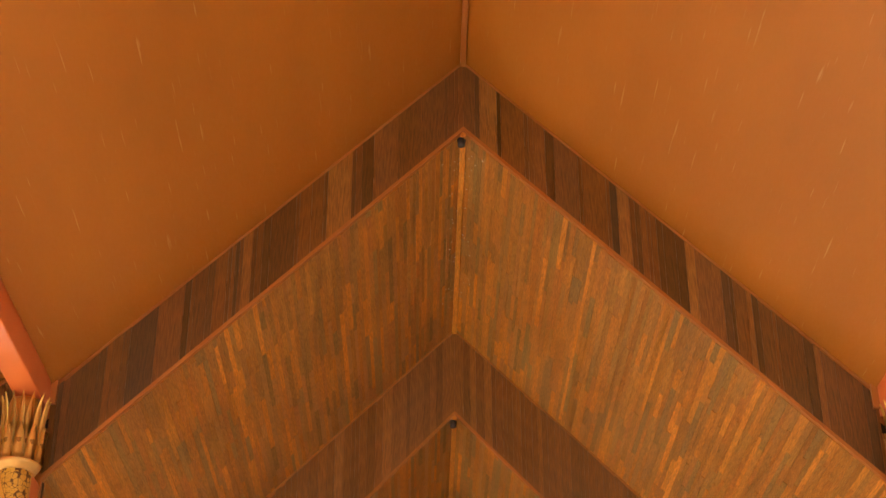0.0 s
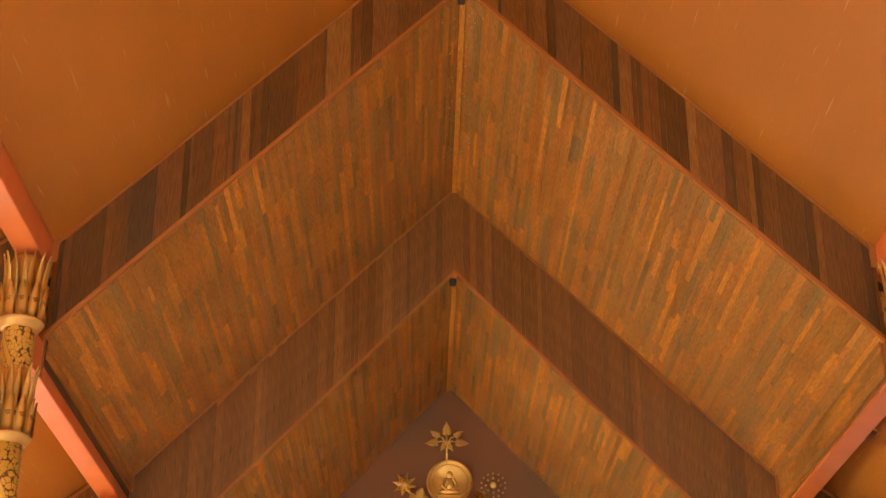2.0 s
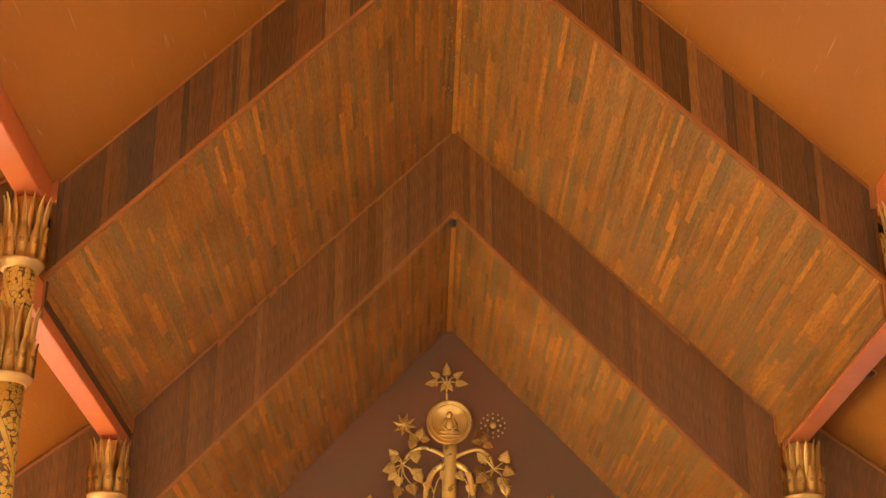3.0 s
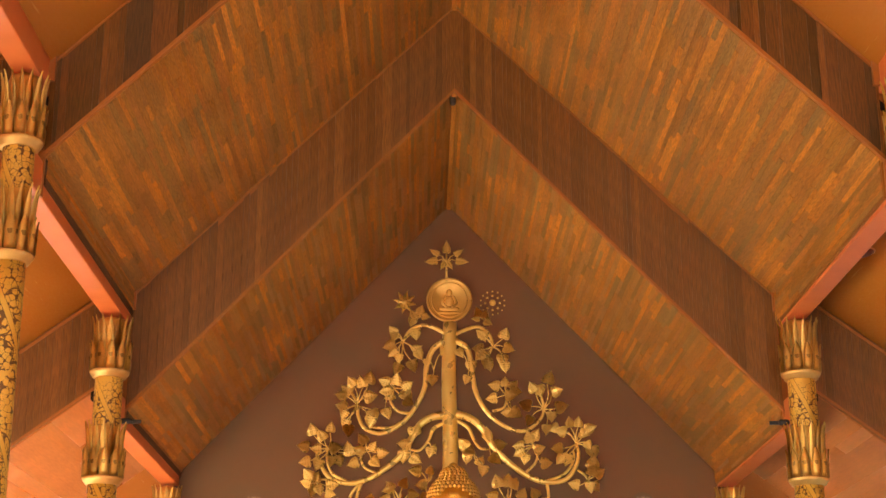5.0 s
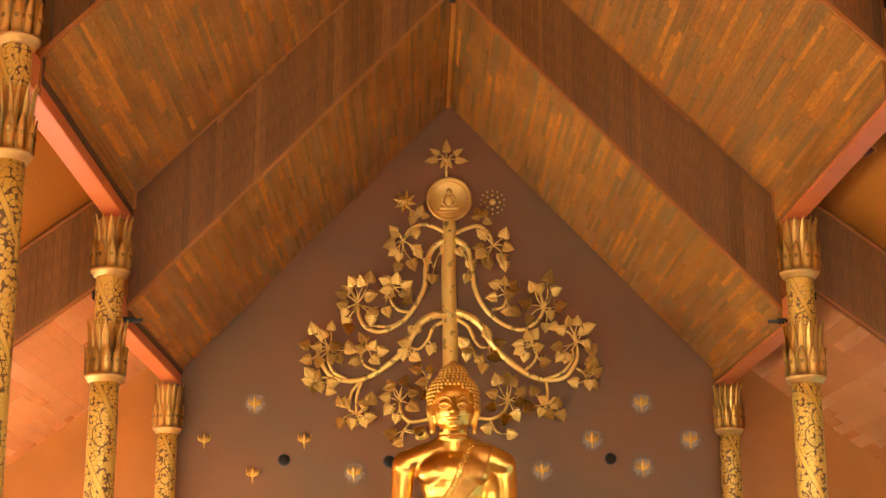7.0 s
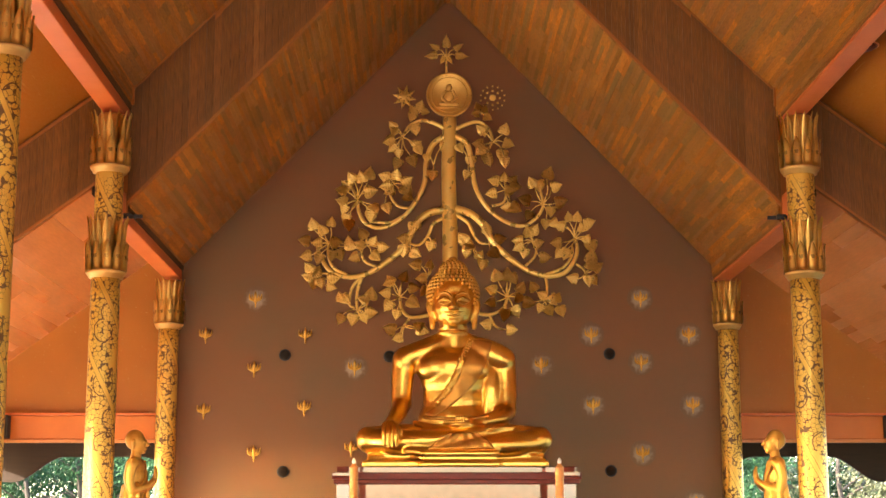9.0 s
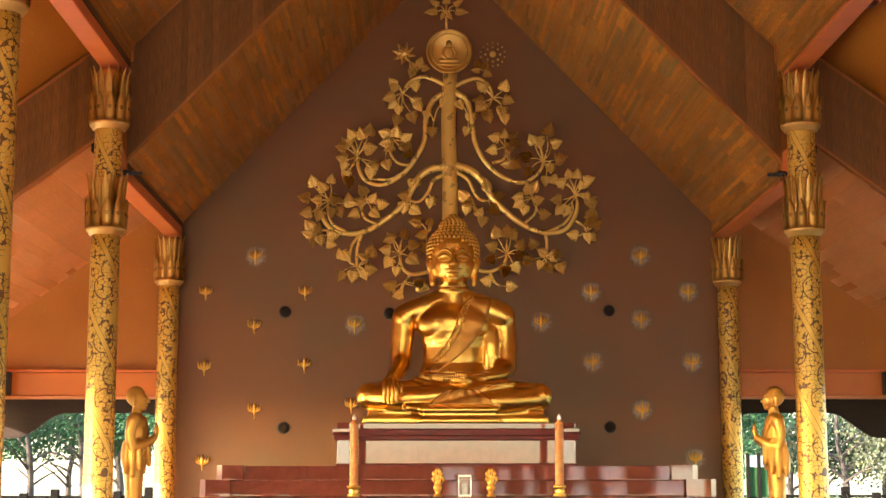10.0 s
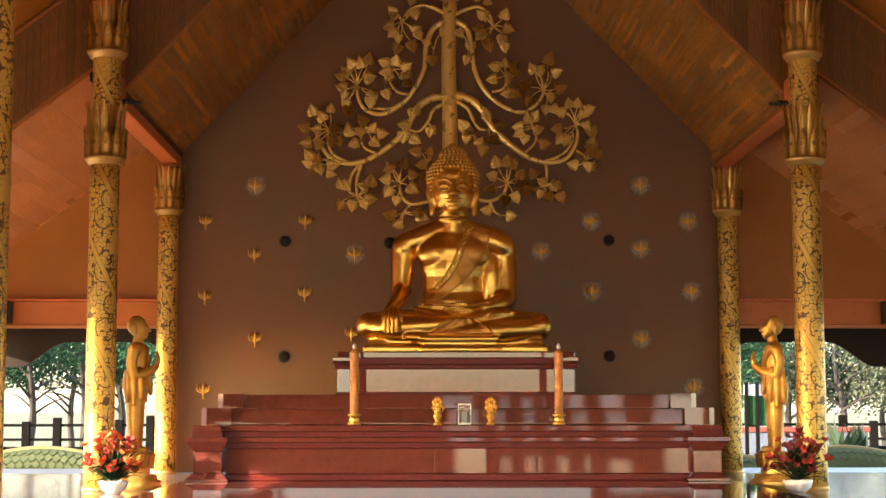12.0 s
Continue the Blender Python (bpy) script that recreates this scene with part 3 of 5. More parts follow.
# aisle ends: orange panel, red tie beam, scalloped dark eave board
for side in (-1, 1):
    y = WALL_Y + 0.2
    bm = bmesh.new()
    prism(bm, [(side * 4.0, 2.4), (side * AISLE_OUT, 2.4), (side * AISLE_OUT, aisle_z(2, AISLE_OUT) + 0.1), (side * 4.0, aisle_z(2, 4.0) + 0.05)], y + 0.15, y + 0.21)
    tagged(new("wall_aisle_end", mesh_of(bm, "wall_aisle_end", ORANGE)), "orange panel closing the aisle roof", "wall", kind="structure")
    e = thing("tie_beam", "orange-red tie beam with a pale bottom edge", "beam", (0, y, 0), "tie beams")
    part("beam", boxed(side * 4.1, side * 7.6, 0, 0.14, 2.12, 2.46, 0.012), TIE, e)
    part("lower_moulding", boxed(side * 4.1, side * 7.6, -0.03, 0.1, 2.07, 2.118, 0.008), SALMON, e)
    part("upper_moulding", boxed(side * 4.1, side * 7.6, -0.02, 0.1, 2.464, 2.5, 0.008), RED, e)
    bm = bmesh.new()
    low = []
    for i in range(41):
        u = i / 40
        x = 4.14 + u * 2.12
        fall, rise = min(1, max(0, (u - 0.66) / 0.34)), min(1, (u + 0.03) / 0.16)
        arch = (1 - fall * fall * (3 - 2 * fall)) * (0.45 + 0.55 * rise * (2 - rise))
        low.append((side * x, 1.51 + 0.36 * arch))
    for (xa, za), (xb, zb) in zip(low, low[1:]):
        prism(bm, [(xa, za), (xb, zb), (xb, 2.1), (xa, 2.1)], y + 0.03, y + 0.07)
    bmesh.ops.remove_doubles(bm, verts=bm.verts[:], dist=0.0005)
    prism(bm, [(side * 6.26, 1.51), (side * 7.6, 1.51), (side * 7.6, 2.1), (side * 6.26, 2.1)], y + 0.03, y + 0.07)
    tagged(new("eave_board", mesh_of(bm, "eave_board", DARK)), "dark eave board cut in a shallow arch", "eave board", group="eave boards")
    # long side beam of the aisle
    bm = boxed(side * 7.45, side * 7.6, BAY[0], WALL_Y + 0.3, 2.1, 2.42, 0.01)
    tagged(new("side_beam", mesh_of(bm, "side_beam", RED)), "orange-red beam along the open side", "beam", group="side beams")
    sp = thing("loudspeaker", "small dark loudspeaker fixed to the tie beam", "loudspeaker", (side * 6.42, y - 0.14, 2.29), "loudspeakers")
    part("cabinet", boxed(-0.11, 0.11, -0.1, 0.1, -0.16, 0.17, 0.02), BLACK, sp)
    part("grille", boxed(-0.09, 0.09, -0.112, -0.1, -0.13, 0.14, 0.004), DARK, sp)
    part("bracket", boxed(-0.03, 0.03, 0.1, 0.14, -0.05, 0.05), WEB, sp)


# ---------- gilded columns ----------
def petal_mesh(height, width, flare, mat, taper=4.5):
    """A pointed, ridged leaf standing against a column and bending outwards at its tip; outward is -y."""
    bm = bmesh.new()
    rows = []
    n = 7
    for i in range(n + 1):
        u = i / n
        w = width * (0.86 + 0.16 * math.sin(math.pi * u)) * (1 - u ** taper) + 0.002
        out = -flare * u ** 3.0 - 0.012 * math.sin(math.pi * u)
        z = height * (u - 0.06 * u ** 6)
        row = []
        for k, (sx, bulge) in enumerate(((-0.5, 0.0), (-0.25, -0.018), (0, -0.034), (0.25, -0.018), (0.5, 0.0))):
            row.append(bm.verts.new((sx * w, out + bulge * (1 - u * 0.6), z)))
        rows.append(row)
    for a, b in zip(rows, rows[1:]):
        for k in range(4):
            bm.faces.new((a[k], a[k + 1], b[k + 1], b[k]))
    bmesh.ops.solidify(bm, geom=bm.faces[:], thickness=0.012)
    return mesh_of(bm, "capital_leaf", mat, True)


def column(x, y, shaft_r, crowns, label):
    """crowns: heights of the ring under each leafy capital, lowest first."""
    e = thing("column", label, "column", (x, y, 0), "gilded columns")
    z0 = 0.0
    part("base", lathe(bmesh.new(), [(shaft_r + 0.014, 0), (shaft_r + 0.014, 0.02), (shaft_r + 0.01, 0.035), (shaft_r + 0.004, 0.04)], 32), GOLD_PALE, e, smooth=True)
    z0 = 0.04
    k = shaft_r / 0.165
    for ring_z in crowns:
        bm = bmesh.new()
        n = 12
        lathe(bm, [(shaft_r * (1.0 if z0 < 1 else 0.97), z0 + (ring_z - z0) * i / n) for i in range(n + 1)], 32)
        part("shaft" if z0 < 1 else "neck", bm, COLUMN, e, smooth=True)
        r = shaft_r
        part("ring", lathe(bmesh.new(), [(r + 0.005, ring_z - 0.03), (r + 0.03, ring_z - 0.02), (r + 0.036, ring_z + 0.005), (r + 0.05, ring_z + 0.012), (r + 0.066, ring_z + 0.04), (r + 0.06, ring_z + 0.058), (r + 0.03, ring_z + 0.068), (r + 0.01, ring_z + 0.075)], 32), GOLD_PALE, e, "pale gilt moulded ring", True)
        cz = ring_z + 0.07
        core = part("capital", lathe(bmesh.new(), [(r * 1.02, cz), (r * 1.04, cz + 0.3), (r * 1.0, cz + 0.55), (r * 0.9, cz + 0.6)], 24), GOLD_OLD, e, smooth=True)
        low = petal_mesh(0.35, 0.115 * k, 0.035, CAPITAL, 4.0)
        high = petal_mesh(0.665, 0.084 * k, 0.06, CAPITAL, 3.6)
        for i in range(14):
            share("capital_leaf", high, core, pose(0, 0, cz, 0, 0, 360 / 14 * i + 6) @ Matrix.Translation((0, -(r * 1.02), 0)))
        for i in range(11):
            share("capital_leaf", low, core, pose(0, 0, cz - 0.01, 0, 0, 360 / 11 * i + 12) @ Matrix.Translation((0, -(r * 1.04 + 0.032), 0)))
        z0 = cz + 0.5
    return e


for side in (-1, 1):
    column(side * 4.02, COLUMN_Y[0], 0.147, (4.92, 5.99), "tall gilded column with dark floral net and two leafy capitals")
    column(side * 4.0, COLUMN_Y[1], 0.165, (3.69, 4.92), "gilded column with dark floral net and two leafy capitals")
    column(side * 4.02, COLUMN_Y[2] - 0.03, 0.145, (3.69,), "gilded column with one leafy capital beside the brown wall")
    column(side * 6.5, COLUMN_Y[2] - 0.1, 0.14, (1.45,), "short sunlit gilded column at the aisle's outer corner")


# ---------- altar ----------
dais = new("dais", mesh_of(boxed(-3.06, 3.1, 12.0, 22.08, 0.002, 0.106, 0.01), "dais", DAIS))
tagged(dais, "low dais of mirror-polished red granite under the altar", "dais", kind="structure")
altar = thing("altar", "stepped altar of polished red granite with dark mouldings", "altar", (0, 0, 0))


def tier(name, half, y0, z0, z1, mat, y1=22.0, bevel=0.008):
    part(name, boxed(-half + 0.04, half + 0.04, y0, y1, z0, z1, bevel), mat, altar)


def slabs(half, y, z0, z1, count, seed, back=0.0):
    """Polished facing slabs with fine joints, each leaning back a hair differently."""
    rr = random.Random(seed)
    w = 2 * half / count
    me = mesh_of(boxed(-w / 2 + 0.0006, w / 2 - 0.0006, -0.022, 0.0, 0.001, z1 - z0 - 0.001, 0.0006), "slab", MARBLE)
    for i in range(count):
        share("slab", me, altar, pose(0.04 - half + w * (i + 0.5), y - 0.004, z0, -back + rr.uniform(-0.16, 0.16), 0, rr.uniform(-0.25, 0.25)))


def frustum(x, half0, half1, front0, front1, back, z0, z1):
    """Block whose sides and front lean in or out between z0 and z1."""
    bm = bmesh.new()
    a = [bm.verts.new(p) for p in ((x - half0, front0, z0), (x + half0, front0, z0), (x + half0, back, z0), (x - half0, back, z0))]
    b = [bm.verts.new(p) for p in ((x - half1, front1, z1), (x + half1, front1, z1), (x + half1, back, z1), (x - half1, back, z1))]
    bm.faces.new(a)
    bm.faces.new(b)
    for i in range(4):
        bm.faces.new((a[i], a[i - 1], b[i - 1], b[i]))
    bmesh.ops.bevel(bm, geom=bm.edges[:], offset=0.004, segments=1, affect="EDGES")
    return bm


slabs(2.62, 17.32, 0.185, 0.46, 9, 1, 1.35)
slabs(2.64, 18.15, 0.725, 0.9, 8, 2, -0.3)
slabs(2.54, 18.55, 0.91, 1.07, 7, 3, -0.8)
slabs(1.45, 19.04, 1.11, 1.39, 3, 4)
slabs(1.52, 18.95, 0.91, 1.025, 4, 5)
slabs(2.6, 17.22, 0.66, 0.715, 7, 6)
tier("lower_band", 2.80, 17.26, 0.108, 0.18, MARBLE_DARK)
tier("lower_body", 2.72, 17.32, 0.18, 0.465, MARBLE)
tier("body_moulding", 2.76, 17.28, 0.465, 0.535, MARBLE_DARK)
tier("cornice", 2.85, 17.2, 0.535, 0.59, MARBLE)
tier("cornice_moulding", 2.78, 17.26, 0.59, 0.655, MARBLE_DARK)
tier("ledge", 2.82, 17.22, 0.655, 0.72, MARBLE)
tier("middle_step", 2.86, 18.15, 0.72, 0.905, MARBLE)
tier("upper_step", 2.78, 18.55, 0.905, 1.075, MARBLE)
tier("pedestal_base", 1.535, 18.95, 0.905, 1.03, MARBLE)
tier("pedestal_band", 1.49, 19.0, 1.03, 1.105, MARBLE_DARK)
tier("pedestal_body", 1.47, 19.04, 1.105, 1.395, MARBLE)
tier("pedestal_moulding", 1.51, 18.98, 1.395, 1.45, MARBLE_DARK)
tier("pedestal_cornice", 1.53, 18.94, 1.45, 1.53, MARBLE_DARK)
tier("pedestal_top", 1.47, 19.0, 1.53, 1.605, MARBLE)
for side in (-1, 1):
    x = side * 2.775 + 0.01
    for name, h0, h1, f0, f1, z0, z1, mat in (
            ("pier_foot", 0.235, 0.235, 17.02, 17.02, 0.108, 0.135, MARBLE), ("pier_foot", 0.23, 0.16, 17.03, 17.11, 0.135, 0.2, MARBLE),
            ("corner_pier", 0.155, 0.155, 17.12, 17.125, 0.2, 0.44, MARBLE), ("corner_cap", 0.16, 0.23, 17.11, 17.03, 0.44, 0.545, MARBLE),
            ("corner_cap", 0.235, 0.235, 17.02, 17.02, 0.545, 0.592, MARBLE), ("cap_moulding", 0.17, 0.17, 17.1, 17.1, 0.592, 0.655, MARBLE_DARK),
            ("corner_ledge", 0.16, 0.155, 17.07, 17.075, 0.655, 0.722, MARBLE)):
        part(name, frustum(x, h0, h1, f0, f1, 17.5, z0, z1), mat, altar)
    xp = side * 1.39 + 0.03
    for name, h0, h1, f0, f1, z0, z1 in (("pedestal_end", 0.10, 0.10, 18.93, 18.93, 0.906, 1.028), ("pedestal_end", 0.075, 0.073, 19.0, 19.005, 1.106, 1.394), ("cornice_end", 0.08, 0.12, 18.97, 18.9, 1.452, 1.49), ("cornice_end", 0.12, 0.12, 18.9, 18.9, 1.49, 1.535), ("top_end", 0.07, 0.07, 18.97, 18.975, 1.535, 1.607)):
        part(name, frustum(xp, h0, h1, f0, f1, 19.4, z0, z1), MARBLE, altar)
    for x, half, y, z0, z1 in ((side * 2.84 + 0.04, 0.18, 18.06, 0.722, 0.915), (side * 2.72 + 0.04, 0.16, 18.46, 0.912, 1.085)):
        # clipped outer corner, face leaning back a little
        bm = bmesh.new()
        plan = [(-half, 0.45), (-half, 0.0), (half - 0.07, 0.0), (half, 0.07), (half, 0.45)]
        low = [bm.verts.new((x + side * px, y + py, z0)) for px, py in plan]
        top = [bm.verts.new((x + side * px, y + py + (0.025 if side > 0 else -0.012) * (z1 - z0), z1)) for px, py in plan]
        bm.faces.new(low)
        bm.faces.new(top)
        for i in range(5):
            bm.faces.new((low[i], low[i - 1], top[i - 1], top[i]))
        bmesh.ops.recalc_face_normals(bm, faces=bm.faces[:])
        part("step_end", bm, MARBLE, altar)


# ---------- statues ----------
def unit_ball(seg, rows):
    """Vertices and faces of a ball of radius 1."""
    v = [(0, 0, -1)]
    for i in range(1, rows):
        a = math.pi * (i / rows - 0.5)
        v += [(math.cos(a) * math.cos(2 * math.pi * k / seg), math.cos(a) * math.sin(2 * math.pi * k / seg), math.sin(a)) for k in range(seg)]
    v.append((0, 0, 1))
    f = [(0, 1 + (k + 1) % seg, 1 + k) for k in range(seg)]
    for i in range(rows - 2):
        o = 1 + i * seg
        f += [(o + k, o + (k + 1) % seg, o + seg + (k + 1) % seg, o + seg + k) for k in range(seg)]
    o = 1 + (rows - 2) * seg
    f += [(o + k, o + (k + 1) % seg, len(v) - 1) for k in range(seg)]
    return np.array(v), f


BALL, SMALL = unit_ball(14, 9), unit_ball(7, 4)


class Clay:
    """Volumes gathered as plain lists, quick to add to."""

    def __init__(self):
        self.v, self.f = [], []

    def add(self, verts, faces):
        k = len(self.v)
        self.v += [tuple(p) for p in verts]
        self.f += [tuple(i + k for i in face) for face in faces]

    def mesh(self, name, mat=None):
        me = bpy.data.meshes.new(name)
        me.from_pydata(self.v, [], self.f)
        if mat:
            me.materials.append(mat)
            for p in me.polygons:
                p.use_smooth = True
        return me

    def block(self, x0, x1, y0, y1, z0, z1):
        self.add([(x, y, z) for x in (x0, x1) for y in (y0, y1) for z in (z0, z1)], [(0, 1, 3, 2), (4, 6, 7, 5), (0, 4, 5, 1), (2, 3, 7, 6), (0, 2, 6, 4), (1, 5, 7, 3)])


def ball(clay, c, r, shape=BALL):
    clay.add(shape[0] * np.array(r if isinstance(r, tuple) else (r, r, r)) + np.array(c), shape[1])


def limb(clay, pts, radii, steps=8):
    """A row of balls close together along a smooth line: a limb, once the skin is drawn over it."""
    path = smooth_path(pts, steps)
    n = len(path) - 1
    for i, p in enumerate(path):
        u = i / n * (len(radii) - 1)
        k = min(int(u), len(radii) - 2)
        ball(clay, p, radii[k] + (radii[k + 1] - radii[k]) * (u - k))


def skin(clay, voxel, rounds, name, mat):
    """One closed, smooth skin round all the volumes, as a mesh."""
    me = clay.mesh("volume")
    ob = bpy.data.objects.new("volume", me)
    scene.collection.objects.link(ob)
    md = ob.modifiers.new("skin", "REMESH")
    md.mode, md.voxel_size = "VOXEL", voxel
    sm = ob.modifiers.new("soft", "SMOOTH")
    sm.factor, sm.iterations = 0.5, rounds
    out = bpy.data.meshes.new_from_object(ob.evaluated_get(bpy.context.evaluated_depsgraph_get()))
    bpy.data.objects.remove(ob)
    bpy.data.meshes.remove(me)
    out.name = name
    out.materials.clear()
    out.materials.append(mat)
    for p in out.polygons:
        p.use_smooth = True
    return out


TRUNK = [((0.0, 0.02, 0.62), (0.47, 0.33, 0.36)), ((0.0, 0.0, 0.92), (0.405, 0.28, 0.40)), ((0.0, -0.01, 1.14), (0.43, 0.285, 0.34)), ((0.0, 0.0, 1.32), (0.51, 0.30, 0.31)), ((-0.23, -0.17, 1.30), (0.24, 0.10, 0.17)), ((0.23, -0.17, 1.30), (0.24, 0.10, 0.17))]
FACE = [((0.0, -0.07, 2.13), (0.275, 0.27, 0.32)), ((0.0, -0.085, 2.02), (0.245, 0.235, 0.2))]


def front(volumes, x, z):
    """Depth of the foremost point of some ellipsoids at x, z."""
    deepest = 0.3
    for (cx, cy, cz), (rx, ry, rz) in volumes:
        q = 1 - ((x - cx) / rx) ** 2 - ((z - cz) / rz) ** 2
        if q > 0:
            deepest = min(deepest, cy - ry * math.sqrt(q))
    return deepest


def cloth(clay, tree, left, right, lift, wave=0.0, across=10, along=44):
    """A sheet laid on a body between two edges of (x, z), a little proud of it, with turned-in rims."""
    le, ri = ([Vector((x, 0, z)) for x, z in edge] for edge in (left, right))
    le, ri = smooth_path(le, 12), smooth_path(ri, 12)
    verts = []
    for i in range(along + 1):
        k = i / along * (len(le) - 1)
        a, f = int(min(k, len(le) - 2)), k - int(min(k, len(le) - 2))
        p, q = le[a].lerp(le[a + 1], f), ri[a].lerp(ri[a + 1], f)
        for j in range(across + 1):
            u = j / across
            c = p.lerp(q, u)
            hit = tree.ray_cast(Vector((c.x, -3, c.z)), Vector((0, 1, 0)))[0]
            y = hit.y if hit else 0.0
            rim = 1.0 if 0 < j < across and 0 < i < along else -0.6
            verts.append((c.x, y - lift * rim - wave * math.sin(u * 28), c.z))
    n = across + 1
    faces = [(i * n + j, i * n + j + 1, (i + 1) * n + j + 1, (i + 1) * n + j) for i in range(along) for j in range(across)]
    clay.add(verts, faces)


def seated_statue(at):
    bm = Clay()
    # low seat in two steps, cushion block in front
    bm.block(-1.16, 1.19, -0.60, 0.5, 0.0, 0.09)
    bm.block(-1.10, 1.14, -0.57, 0.5, 0.08, 0.17)
    bm.block(-0.44, 0.57, -0.86, -0.3, 0.0, 0.065)
    bm.block(-0.40, 0.53, -0.83, -0.3, 0.06, 0.15)
    bm.block(-0.43, 0.56, -0.85, -0.3, 0.15, 0.20)
    # folded legs: thighs, then the shins crossing in front
    for s in (-1, 1):
        limb(bm, [(s * 0.30, 0.02, 0.36), (s * 0.75, -0.16, 0.36), (s * 1.07, -0.36, 0.36)], (0.24, 0.215, 0.172))
        ball(bm, (s * 1.09, -0.40, 0.36), (0.165, 0.17, 0.17))
    limb(bm, [(1.07, -0.40, 0.33), (0.62, -0.58, 0.29), (0.1, -0.66, 0.24), (-0.3, -0.70, 0.18)], (0.165, 0.145, 0.10, 0.07))
    limb(bm, [(-1.07, -0.40, 0.35), (-0.62, -0.60, 0.33), (-0.1, -0.64, 0.36), (0.36, -0.58, 0.44)], (0.165, 0.15, 0.11, 0.08))
    limb(bm, [(0.28, -0.58, 0.45), (0.48, -0.57, 0.485), (0.72, -0.52, 0.50)], (0.075, 0.07, 0.045))
    limb(bm, [(-0.25, -0.72, 0.17), (-0.44, -0.74, 0.19), (-0.60, -0.74, 0.20)], (0.07, 0.06, 0.04))
    ball(bm, (0, -0.32, 0.36), (0.72, 0.40, 0.16))
    # trunk, chest and shoulders
    for c, r in TRUNK:
        ball(bm, c, r)
    for s in (-1, 1):
        ball(bm, (s * 0.64, 0.02, 1.40), (0.165, 0.165, 0.18))
        limb(bm, [(s * 0.63, 0.02, 1.44), (s * 0.36, 0.02, 1.535), (0, 0.03, 1.66)], (0.16, 0.17, 0.19))
    limb(bm, [(0, 0.02, 1.55), (0, -0.01, 1.86)], (0.215, 0.185))
    for z, r in ((1.77, 0.222), (1.83, 0.216)):
        ball(bm, (0, -0.01, z), (r, r * 0.98, 0.026))
    # arms: one hand over the shin, the other in the lap
    limb(bm, [(-0.645, 0.03, 1.42), (-0.665, 0.02, 1.15), (-0.68, -0.01, 0.84)], (0.16, 0.15, 0.13))
    limb(bm, [(-0.66, -0.01, 0.84), (-0.73, -0.33, 0.68), (-0.80, -0.56, 0.56)], (0.122, 0.108, 0.08))
    ball(bm, (-0.815, -0.65, 0.50), (0.115, 0.085, 0.10))
    limb(bm, [(0.65, 0.03, 1.42), (0.675, 0.02, 1.12), (0.68, -0.03, 0.76)], (0.17, 0.16, 0.145))
    limb(bm, [(0.68, -0.03, 0.75), (0.55, -0.32, 0.64), (0.24, -0.50, 0.56)], (0.135, 0.11, 0.075))
    ball(bm, (0.1, -0.53, 0.545), (0.2, 0.12, 0.05))
    # robe over one shoulder and beside the arm beside the arm, folds round the waist
    limb(bm, [(0.36, 0.0, 1.54), (0.50, -0.01, 1.49), (0.64, 0.0, 1.42)], (0.18, 0.18, 0.18), 8)
    for x in (0.46, 0.52):
        ball(bm, (x, -0.03, 0.98), (0.10, 0.14, 0.42))
    limb(bm, [(-0.50, -0.30, 0.58), (-0.15, -0.42, 0.50), (0.35, -0.40, 0.50)], (0.04, 0.05, 0.04), 12)
    # head
    for c, r in FACE:
        ball(bm, c, r)
    ball(bm, (0.0, 0.0, 2.3), (0.325, 0.325, 0.31))
    ball(bm, (0.0, 0.0, 2.58), (0.17, 0.18, 0.14))
    for s in (-1, 1):
        limb(bm, [(s * 0.295, -0.02, 2.26), (s * 0.32, -0.06, 2.12), (s * 0.285, -0.07, 1.98), (s * 0.275, -0.08, 1.84)], (0.048, 0.045, 0.042, 0.042))
    ball(bm, (0, -0.265, 1.895), (0.08, 0.045, 0.05))
    limb(bm, [(0, -0.325, 2.23), (0, -0.36, 2.14), (0, -0.385, 2.075)], (0.02, 0.03, 0.04), 10)
    for s in (-1, 1):
        ball(bm, (s * 0.045, -0.345, 2.068), (0.032, 0.034, 0.024))
    body = skin(bm, 0.0145, 16, "seated_statue", GOLD)
    bm = Clay()
    robe = Clay()
    surface = BVHTree.FromPolygons([v.co for v in body.vertices], [p.vertices for p in body.polygons])
    # broad smooth sash, its floral strip, waistband with a knot, fan of cloth between the shins
    cloth(robe, surface, [(0.24, 1.70), (0.14, 1.46), (0.06, 1.24), (-0.05, 1.02), (-0.22, 0.82), (-0.40, 0.70)], [(0.52, 1.66), (0.46, 1.42), (0.36, 1.2), (0.22, 1.02), (0.0, 0.82), (-0.26, 0.64)], 0.026)
    cloth(bm, surface, [(0.19, 1.69), (0.075, 1.46), (-0.005, 1.24), (-0.12, 1.03), (-0.30, 0.83)], [(0.29, 1.69), (0.175, 1.45), (0.095, 1.22), (-0.03, 0.98), (-0.22, 0.79)], 0.03, 0.0, 5)
    cloth(robe, surface, [(-0.40, 0.69), (-0.1, 0.665), (0.2, 0.665), (0.46, 0.70)], [(-0.40, 0.63), (-0.1, 0.605), (0.2, 0.605), (0.46, 0.64)], 0.016, 0.0, 4)
    cloth(bm, surface, [(0.02, 0.68), (0.01, 0.60), (0.0, 0.54)], [(0.16, 0.68), (0.18, 0.60), (0.2, 0.54)], 0.035, 0.006, 16, 10)
    cloth(robe, surface, [(-0.06, 0.44), (-0.22, 0.34), (-0.36, 0.215)], [(0.28, 0.44), (0.42, 0.34), (0.52, 0.215)], 0.025, 0.008, 40, 14)
